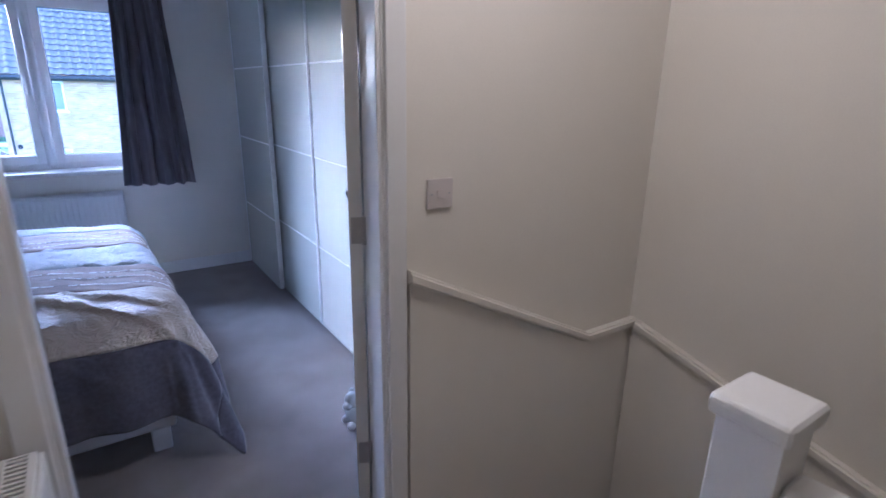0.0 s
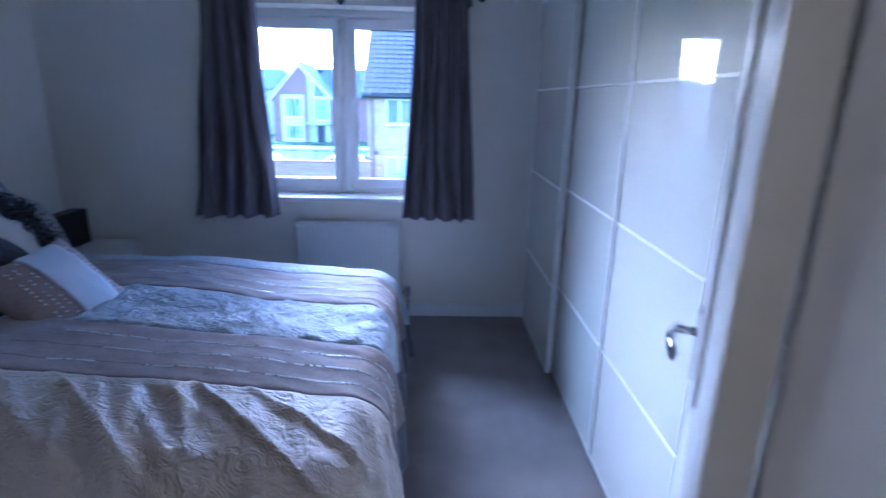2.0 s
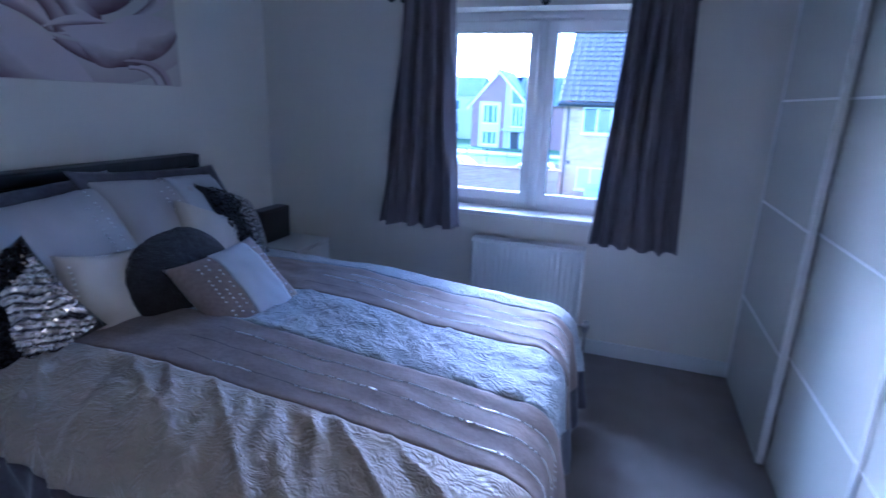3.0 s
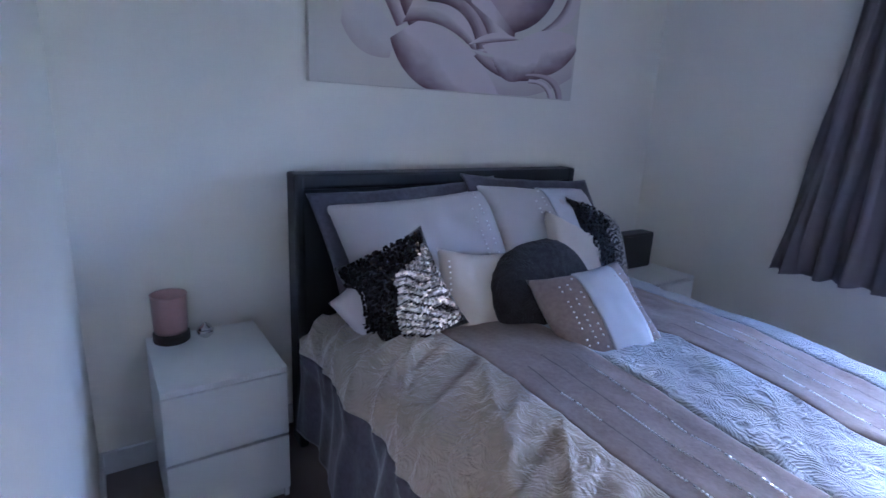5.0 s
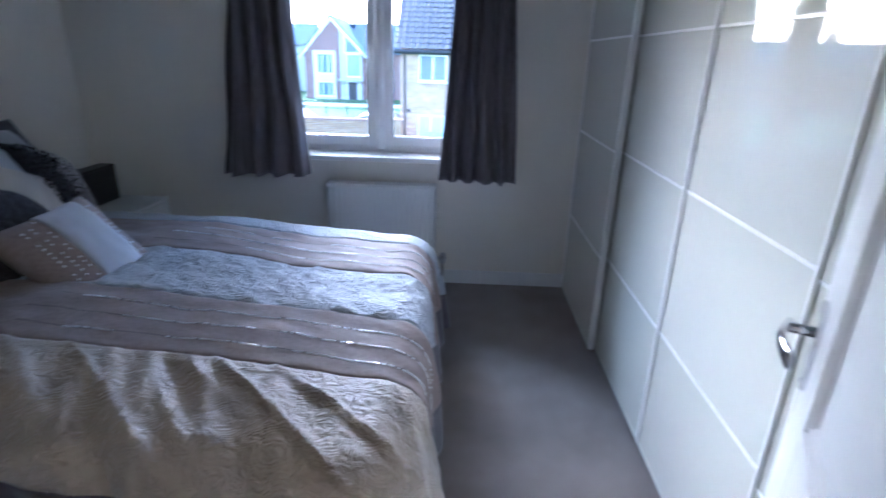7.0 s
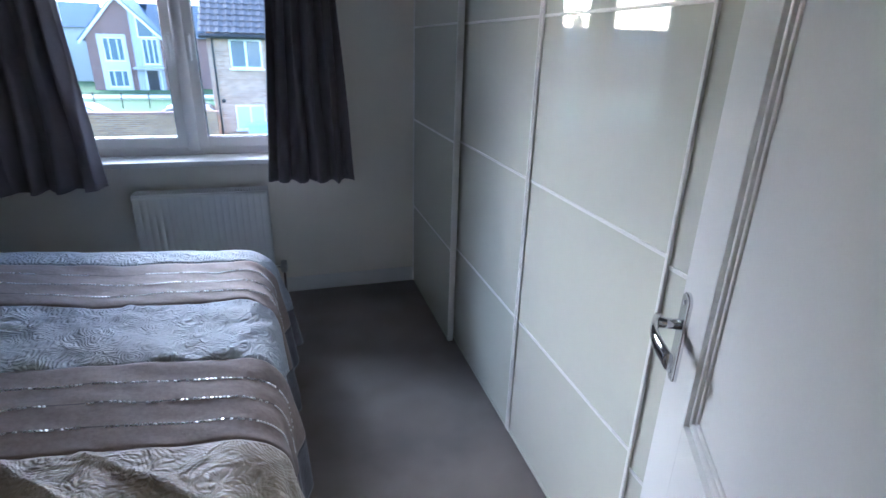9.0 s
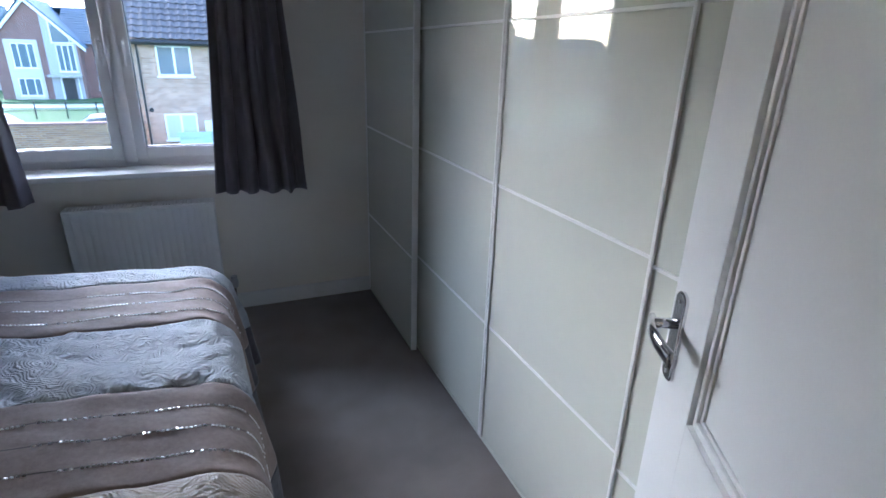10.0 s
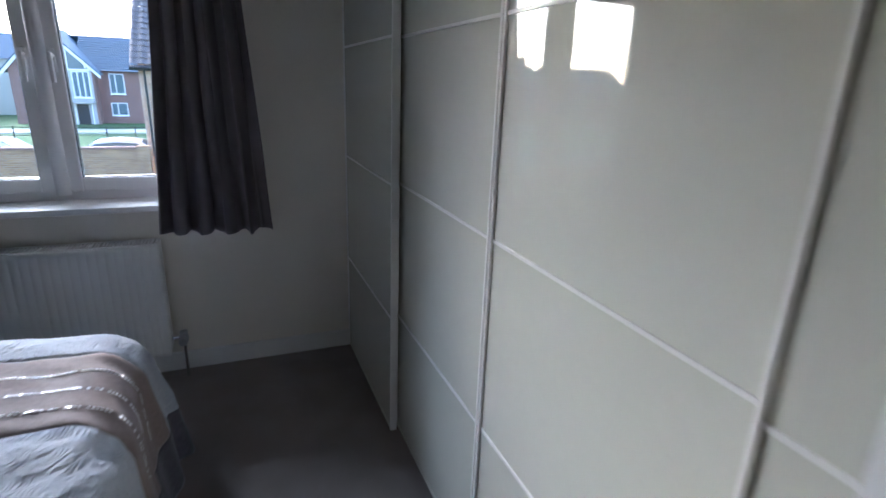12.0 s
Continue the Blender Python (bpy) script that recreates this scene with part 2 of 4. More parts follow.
skirting("baseboard_north", [(XW + 0.015, 1.62, YN - 0.015, YN)])
skirting("baseboard_west", [(XW, XW + 0.015, YS, YN)])
skirting("baseboard_south", [(XW + 0.015, DX0 - 0.09, YS, YS + 0.015)])

# door lining and architraves
fr = thing("door_frame", (0, 0, 0), "white painted door lining with architraves", "door frame")
fr["kind"] = "structure"
part("jamb", box(DX0 - 0.03, DX0, 1.485, YS + 0.005, 0, DZ, 0.002), GLOSS, fr)
part("jamb", box(DX1, DX1 + 0.03, 1.485, YS + 0.005, 0, DZ, 0.002), GLOSS, fr)
part("head", box(DX0 - 0.03, DX1 + 0.03, 1.485, YS + 0.005, DZ, DZ + 0.03, 0.002), GLOSS, fr)
part("door_stop", box(DX1 - 0.012, DX1, 1.49, 1.555, 0, DZ - 0.012, 0.002), GLOSS, fr)
part("door_stop", box(DX0, DX0 + 0.012, 1.49, 1.555, 0, DZ - 0.012, 0.002), GLOSS, fr)
for yy in ((1.472, 1.489), (YS + 0.001, YS + 0.018)):
    part("architrave", box(DX1 + 0.006, DX1 + 0.066, *yy, 0, DZ + 0.075, 0.005), GLOSS, fr)
    part("architrave", box(DX0 - 0.066, DX0 - 0.006, *yy, 0, DZ + 0.075, 0.005), GLOSS, fr)
    part("architrave", box(DX0 - 0.0055, DX1 + 0.0055, *yy, DZ + 0.015, DZ + 0.075, 0.005), GLOSS, fr)

# ---- window ----
win = thing("window_1", ((WX0 + WX1) / 2, 4.9, WZ0), "white plastic casement window with two panes", "window")
win["kind"] = "structure"
cx = (WX0 + WX1) / 2


def ring(x0, x1, z0, z1, wl, wr, wb, wt, y0, y1, bevel=0.004):
    bm = box(x0, x0 + wl, y0, y1, z0, z1, bevel)
    box(x1 - wr, x1, y0, y1, z0, z1, bevel, bm)
    box(x0 + wl - 0.001, x1 - wr + 0.001, y0, y1, z0, z0 + wb, bevel, bm)
    return box(x0 + wl - 0.001, x1 - wr + 0.001, y0, y1, z1 - wt, z1, bevel, bm)


H = WZ1 - WZ0
bm = ring(WX0 - cx, WX1 - cx, 0.0, H, 0.05, 0.05, 0.05, 0.06, 0.01, 0.07)
box(-0.03, 0.03, 0.01, 0.07, 0.05, H - 0.06, 0.004, bm)
part("window_frame", bm, UPVC, win)
mull = rod((0, 0.0, 0.03), (0, 0.0, H - 0.06), 0.03, seg=20)
for v_ in mull.verts:
    v_.co.y = v_.co.y * 0.75 - 0.004
part("mullion_cover", mull, UPVC, win, smooth=True)
for x0, x1, hx in ((WX0 - cx + 0.044, -0.024, -0.05), (0.024, WX1 - cx - 0.044, 0.05)):
    sash = part("sash", ring(x0, x1, 0.044, H - 0.054, 0.056, 0.056, 0.062, 0.062, -0.008, 0.062, 0.006), UPVC, win)
    pane = part("pane", box(x0 + 0.05, x1 - 0.05, 0.04, 0.046, 0.1, H - 0.11), GLASS, sash, "clear glass")
    pane.visible_shadow = False
    part("glazing_bead", ring(x0 + 0.052, x1 - 0.052, 0.102, H - 0.112, 0.008, 0.008, 0.008, 0.008, 0.005, 0.039, 0.002), DARK, sash, "dark rubber gasket")
    hb = box(hx - 0.011, hx + 0.011, -0.022, -0.008, 0.56, 0.66, 0.005)
    rod((hx, -0.015, 0.63), (hx, -0.05, 0.635), 0.009, hb)
    box(hx - 0.009, hx + 0.009, -0.06, -0.043, 0.52, 0.645, 0.006, hb)
    part("window_handle", hb, UPVC, sash, "white lever handle")
bm = box(0.0 - 0.22, 0.22, -0.012, 0.01, H - 0.045, H - 0.025, 0.004)
part("trickle_vent", bm, UPVC, win)
part("window_sill", box(WX0 - cx - 0.02, WX1 - cx + 0.02, 4.695 - 4.9, 0.01, -0.022, 0.006, 0.006), GLOSS, win, "white painted sill board")

# ---- curtains and pole ----
pole = thing("curtain_pole", (0.36, 4.63, 2.085), "dark metal curtain pole with ball finials", "curtain pole")
part("rod", rod((-0.86, 0, 0), (0.86, 0, 0), 0.0125), DARK, pole)
for sx in (-0.875, 0.875):
    part("finial", lathe([(0.001, -0.028), (0.02, -0.018), (0.027, 0), (0.02, 0.018), (0.001, 0.028)]), DARK, pole, smooth=True).location = (sx, 0, 0)
for sx in (-0.8, 0.02, 0.8):
    bm = rod((sx, 0.1, -0.02), (sx, 0.0, -0.02), 0.008)
    rod((sx, 0.09, -0.02), (sx, 0.1, -0.02), 0.025, bm)
    box(sx - 0.01, sx + 0.01, -0.016, 0.016, -0.03, -0.012, 0.003, bm)
    part("bracket", bm, DARK, pole)


def curtain(tx0, tx1, bx0, bx1, folds, seed, flip):
    z1, z0 = 2.125, 0.735
    cu = thing("curtain", ((bx0 + bx1) / 2, 4.62, z0), "dark mauve-grey curtain drawn aside in soft folds", "curtain", "pair of curtains")
    ox = (bx0 + bx1) / 2
    def f(u, v):
        s = v ** 1.25
        x0, x1 = tx0 + (bx0 - tx0) * s, tx1 + (bx1 - tx1) * s
        a = 2 * math.pi * folds * u
        amp = 0.030 + 0.014 * v
        wob = noise.noise(Vector((u * 5, v * 2.2, seed)))
        x = x0 + (x1 - x0) * (u + 0.012 * math.sin(a * 2 + seed) + 0.02 * wob * v)
        y = amp * math.sin(a + 2.6 * wob * (0.4 + v)) + 0.007 * math.sin(a * 2.3 + seed) - 0.02 * v
        z = z1 + (z0 - z1) * v + (0.004 * math.sin(a + 1) + 0.03 * (u - 0.5) * flip) * v
        return (x - ox, y, z - z0)
    part("cloth", surface(f, 130, 40, 0.003), CURTAIN, cu, smooth=True)
    part("heading_tape", box(tx0 - ox, tx1 - ox, -0.025, 0.025, z1 - z0 - 0.02, z1 - z0 + 0.01, 0.006), CURTAIN, cu)


curtain(-0.43, -0.12, -0.575, -0.04, 4.2, 3.1, 0.4)
curtain(0.84, 1.15, 0.755, 1.24, 4.6, 7.7, -0.4)


# ---- radiators ----
def radiator(at, length, height, depth, rz, label, ribs=True):
    """Panel radiator along local x; its front faces local -y."""
    r = thing("radiator", at, label, "radiator", rz=rz)
    n = int(length / 0.034)
    L = length / 2
    def front(u, v):
        x = -L + u * length
        inner = min(1.0, min(v, 1 - v) / 0.05) * min(1.0, min(u, 1 - u) / 0.03)
        rib = 0.5 + 0.5 * math.cos(2 * math.pi * n * u)
        return (x, -depth / 2 + (0.0045 * rib ** 2 * inner if ribs else 0), 0.15 + v * (height - 0.15))
    part("front_panel", surface(front, n * 6, 24, -0.012), ENAMEL, r, smooth=True)
    part("back_panel", box(-L, L, depth / 2 - 0.012, depth / 2, 0.16, height - 0.01, 0.004), ENAMEL, r)
    bm = box(-L - 0.004, -L + 0.002, -depth / 2 - 0.001, depth / 2, 0.17, height + 0.004, 0.002)
    part("side_panel", bm, ENAMEL, r)
    part("side_panel", box(L - 0.002, L + 0.004, -depth / 2 - 0.001, depth / 2, 0.17, height + 0.004, 0.002), ENAMEL, r)
    g = box(-L, L, -depth / 2 - 0.002, -depth / 2 + 0.013, height - 0.012, height + 0.006, 0.002)
    box(-L, L, depth / 2 - 0.013, depth / 2, height - 0.012, height + 0.006, 0.002, g)
    k = int(length / 0.0145)
    for i in range(k):
        x = -L + 0.01 + i * (length - 0.02) / (k - 1)
        box(x - 0.0035, x + 0.0035, -depth / 2 + 0.012, depth / 2 - 0.012, height - 0.008, height + 0.003, 0.0, g)
    part("top_grille", g, ENAMEL, r)
    part("inner_fins", box(-L + 0.01, L - 0.01, -depth / 2 + 0.014, depth / 2 - 0.014, 0.2, height - 0.03), DARK, r)
    v = rod((L + 0.055, 0, 0.0), (L + 0.055, 0, 0.2), 0.0075)
    rod((L - 0.01, 0, 0.21), (L + 0.07, 0, 0.21), 0.009, v)
    part("pipe", v, CHROME, r)
    v = rod((L + 0.055, 0, 0.185), (L + 0.055, 0, 0.24), 0.018)
    rod((L + 0.055, -0.012, 0.21), (L + 0.055, -0.065, 0.21), 0.023, v, r2=0.019)
    part("valve", v, STEEL, r, "grey metal valve")
    for sx in (-L + 0.12, L - 0.12):
        part("wall_bracket", box(sx - 0.015, sx + 0.015, depth / 2, depth / 2 + 0.032, 0.3, height - 0.1, 0.002), ENAMEL, r)
    return r


radiator((0.404, YN - 0.032 - 0.05, 0), 0.68, 0.692, 0.1, 0, "white ribbed panel radiator under the window")
radiator((0.378, 0.92, 0), 1.0, 0.735, 0.06, 90, "white panel radiator with slotted top on the landing wall")

# ---- wardrobe ----
wy0, wy1, wtop = 1.625, 4.712, 2.1
ward = thing("sliding_wardrobe", (1.65, (wy0 + wy1) / 2, 0), "wide wardrobe with glossy white glass sliding doors", "wardrobe")
oy = (wy0 + wy1) / 2
bm = box(0.06, 0.6, wy0 - oy, wy0 - oy + 0.018, 0, wtop)
box(0.06, 0.6, wy1 - oy - 0.018, wy1 - oy, 0, wtop, bm=bm)
box(0.06, 0.6, -0.018, 0.018, 0, wtop, bm=bm)
box(0.06, 0.6, wy0 - oy, wy1 - oy, 0.0, 0.045, bm=bm)
box(-0.045, 0.6, wy0 - oy, wy1 - oy, wtop - 0.02, wtop + 0.03, bm=bm)
part("body", bm, SATIN, ward)
part("back_panel", box(0.6, 0.606, wy0 - oy, wy1 - oy, 0, wtop), SATIN, ward)
part("floor_rail", box(0.006, 0.055, wy0 - oy, wy1 - oy, 0.0, 0.009, 0.002), STEEL, ward)
RAILS = (0.018, 0.525, 1.06, 1.567, 2.078)
for y0, y1, x0 in ((3.885, 4.708, -0.04), (3.176, 3.935, -0.004), (2.395, 3.17, -0.004), (1.63, 2.425, -0.04)):
    sw = 0.010
    d = part("sliding_door", box(x0 + 0.017, x0 + 0.022, y0 - oy + 0.003, y1 - oy - 0.003, 0.018, 2.078), SATIN, ward, "white framed sliding door")
    for a, b in ((y0, y0 + sw), (y1 - sw, y1)):
        part("stile", box(x0, x0 + 0.028, a - oy, b - oy, 0.014, 2.082, 0.0025), PROFILE, d)
    for k, z in enumerate(RAILS):
        h = 0.007 if k in (0, 4) else 0.0045
        part("rail", box(x0 + (0.003 if k in (0, 4) else 0.0035), x0 + 0.026, y0 - oy + sw, y1 - oy - sw, z - h, z + h, 0.001), LACQUER if k == 0 else PROFILE, d)
    for z0, z1 in zip(RAILS, RAILS[1:]):
        part("panel", box(x0 + 0.007, x0 + 0.015, y0 - oy + sw - 0.003, y1 - oy - sw + 0.003, z0 + 0.005, z1 - 0.005), LACQUER, d, "glossy white lacquered glass")

# ---- bedroom door ----
door = thing("door_1", (1.219, 1.61, 0.006), "white two-panel door standing open against the wardrobe", "door", rz=61.6)
door["kind"] = "structure"
DW, DH, T = 0.738, 1.985, 0.04
PX0, PX1 = 0.13, 0.585
ZP = ((0.2, 0.74), (0.9, 1.86))
bm = box(0.002, PX0, 0, T, 0, DH, 0.002)
box(PX1, DW, 0, T, 0, DH, 0.002, bm)
for z0, z1 in ((0, ZP[0][0]), (ZP[0][1], ZP[1][0]), (ZP[1][1], DH)):
    box(PX0 - 0.001, PX1 + 0.001, 0.0005, T - 0.0005, z0, z1, 0, bm)
part("leaf", bm, GLOSS, door)
for z0, z1 in ZP:
    pn = part("door_panel", box(PX0 - 0.004, PX1 + 0.004, 0.012, T - 0.012, z0 - 0.004, z1 + 0.004, 0.002), GLOSS, door)
    for yy in (T - 0.014, 0.002):
        m = None
        for inset, w, hgt in ((0.0, 0.016, 0.0035), (0.016, 0.009, 0.0105), (0.025, 0.009, 0.005)):
            ya, yb = (T - 0.0125, T - 0.0125 + hgt) if yy > 0.01 else (0.0125 - hgt, 0.0125)
            own = ring(PX0 + inset, PX1 - inset, z0 + inset, z1 - inset, w, w, w, w, ya, yb, 0.003)
            m = join(m, own) if m else own
        part("moulding", m, GLOSS, pn)
hx = 0.69
outline = [(hx + 0.021 * math.cos(a), z + 0.014 * math.sin(a)) for z, a0 in ((1.076, 0.0), (0.932, math.pi)) for a in (a0 + math.pi * k / 10 for k in range(11))]
bm = prism(outline, T, T + 0.008)
bmesh.ops.bevel(bm, geom=[e for e in bm.edges if abs(e.verts[0].co.y - e.verts[1].co.y) < 1e-5 and e.verts[0].co.y > T + 0.004], offset=0.003, segments=2, affect="EDGES")
hd = part("handle_plate", bm, CHROME, door, "polished chrome lever handle")
for z in (0.935, 1.073):
    part("screw", rod((hx, T + 0.007, z), (hx, T + 0.0095, z), 0.004), STEEL, hd)
bm = rod((hx, T + 0.006, 1.03), (hx, T + 0.05, 1.03), 0.0095)
own = surface(lambda u, v: (hx + 0.014 - u * 0.125, T + 0.044 + 0.012 * math.sin(math.pi * u) + 0.007 * math.cos(2 * math.pi * v), 1.031 - 0.012 * u * u + (0.011 + 0.005 * u) * math.sin(2 * math.pi * v)), 16, 14)
bmesh.ops.remove_doubles(own, verts=own.verts[:], dist=0.0005)
bmesh.ops.holes_fill(own, edges=[e for e in own.edges if e.is_boundary], sides=40)
bmesh.ops.recalc_face_normals(own, faces=own.faces[:])
part("lever", join(bm, own), CHROME, hd, smooth=True)
for z in (0.26, 1.035, 1.79):
    bm = rod((-0.002, -0.004, z - 0.042), (-0.002, -0.004, z + 0.042), 0.0065)
    box(-0.003, 0.0015, 0.0, 0.034, z - 0.04, z + 0.04, 0.001, bm)
    part("hinge", bm, STEEL, door, "steel butt hinge")

# ---- landing ----
sw_ = thing("light_switch", (1.407, 1.49, 1.155), "white plastic light switch with one rocker", "light switch")
part("plate", box(-0.043, 0.043, -0.009, 0, -0.043, 0.043, 0.003), PLASTIC, sw_)
part("rocker", box(-0.013, 0.013, -0.013, -0.008, -0.012, 0.012, 0.002), PLASTIC, sw_)
for s in (-0.03, 0.03):
    part("screw", rod((s, -0.0085, 0), (s, -0.0105, 0), 0.003), STEEL, sw_)

LED = ((1.30, 0.93), (2.10, 0.53), (2.39, 0.528))
lin = prism(((1.30, 0.90), (2.10, 0.50), (2.39, 0.498), (2.39, -2.6), (1.30, -2.6)), 1.472, 1.49)
struct("trim_stair_lining", lin, PAINT, "painted lining below the sloping ledge")
cap = prism(((1.295, 0.905), (2.10, 0.505), (2.39, 0.503), (2.39, 0.54), (2.10, 0.542), (1.295, 0.945)), 1.45, 1.49)
bmesh.ops.bevel(cap, geom=[e for e in cap.edges if e.calc_length() > 0.2], offset=0.008, segments=3, affect="EDGES")
struct("trim_stair_ledge", cap, PAINT, "white painted sloping ledge along the stair wall")
lin = prism(((1.45, 0.498), (0.2, 0.2), (-1.6, -1.1), (-1.6, -2.6), (1.45, -2.6)), 2.372, 2.39, axis="x")
struct("trim_stair_lining_side", lin, PAINT, "painted lining below the sloping ledge")
cap = prism(((1.437, 0.503), (0.2, 0.205), (-1.6, -1.1), (-1.6, -1.06), (0.2, 0.243), (1.437, 0.54)), 2.35, 2.39, axis="x")
bmesh.ops.bevel(cap, geom=[e for e in cap.edges if e.calc_length() > 0.2], offset=0.008, segments=3, affect="EDGES")
struct("trim_stair_ledge_side", cap, PAINT, "white painted sloping ledge along the stair wall")

newel = thing("newel_post", (1.298, 0.51, 0), "white painted square newel post with a moulded cap", "newel post")
part("shaft", box(-0.045, 0.045, -0.045, 0.045, -0.25, 1.02, 0.004), GLOSS, newel)
part("cap", box(-0.057, 0.057, -0.055, 0.055, 1.02, 1.052, 0.012, seg=3), GLOSS, newel)
ban = thing("banister", (1.298, -0.55, 0), "white painted landing banister", "banister")
part("handrail", box(-0.032, 0.032, -1.04, 1.015, 0.9, 0.955, 0.018, seg=3), GLOSS, ban)
part("base_rail", box(-0.03, 0.03, -1.04, 1.015, 0.0, 0.035, 0.004), GLOSS, ban)
for i in range(17):
    y = -0.98 + i * 0.12
    part("spindle", box(-0.016, 0.016, y - 0.016, y + 0.016, 0.03, 0.91, 0.003), GLOSS, ban)

stair = thing("stairs", (1.28, 1.0, -2.6), "carpeted winding stairs going down", "stairs")
stair["kind"] = "structure"
for i in range(4):
    part("step", box(0.0 + 0.24 * i, 0.26 + 0.24 * i, -0.46, 0.45, 0, 2.6 - 0.19 * (i + 1), 0.012), CARPET, stair)
for i in range(8):
    part("step", box(0.2, 1.07, -0.46 - 0.24 * (i + 1), -0.46 - 0.24 * i, 0, 2.6 - 0.19 * (i + 5), 0.012), CARPET, stair)

lamp = thing("ceiling_light", (1.4, 0.95, CEILING), "round opal ceiling light on the landing", "ceiling light")
part("base", rod((0, 0, -0.02), (0, 0, 0), 0.13, seg=32), PLASTIC, lamp)
part("diffuser", lathe([(0.125, -0.02), (0.125, -0.04), (0.1, -0.07), (0.05, -0.085), (0.001, -0.09)]), glow("opal_lamp", (1.0, 0.78, 0.5), 1.0), lamp, "glowing opal glass", smooth=True)
lit = new("landing_lamp", bpy.data.lights.new("landing_lamp", "POINT"))
lit.location = (1.4, 0.95, 2.25)
lit.data.energy, lit.data.color, lit.data.shadow_soft_size = 0.43, (1.0, 0.75, 0.42), 0.1

# ---- bed ----
bed = thing("bed", (-0.22, 3.08, 0), "double bed with black faux-leather headboard and white base", "bed")
ox, oy = -0.22, 3.08


def headboard(u, v):
    y = (u - 0.5) * 1.5
    edge = min(u, 1 - u, 1 - v) * 12
    puff = 0.012 * min(1.0, edge)
    return (-1.29 - ox + puff - 0.05 * v, y, 0.25 + v * 0.93)


part("headboard", surface(headboard, 40, 24, 0.07), BLACK, bed, "black faux-leather headboard", smooth=True)
hf = box(-1.36 - ox - 0.03, -1.285 - ox, -0.755, -0.715, 0.0, 1.185, 0.012)
box(-1.36 - ox - 0.03, -1.285 - ox, 0.715, 0.755, 0.0, 1.185, 0.012, hf)
box(-1.362 - ox - 0.03, -1.29 - ox, -0.752, 0.752, 1.12, 1.183, 0.014, hf)
part("headboard_frame", hf, BLACK, bed)
part("base", box(-1.28 - ox, 0.72 - ox, -0.7, 0.7, 0.1, 0.33, 0.012), SHEET, bed, "white upholstered bed base")
part("mattress", box(-1.27 - ox, 0.7 - ox, -0.69, 0.69, 0.33, 0.60, 0.06, seg=4), SHEET, bed, smooth=True)
for x, y in ((0.66, -0.66), (0.66, 0.66), (-1.2, -0.66), (-1.2, 0.66), (-0.3, -0.66), (-0.3, 0.66)):
    part("leg", box(x - ox - 0.035, x - ox + 0.035, y - 0.035, y + 0.035, 0.0, 0.11, 0.006), SHEET, bed, "white block foot")

# duvet: a flat top that rolls over the edges and hangs, longest at the corners
TOP, RAD = 0.705, 0.13
FX, FY0, FY1 = 0.70, 2.37, 3.80


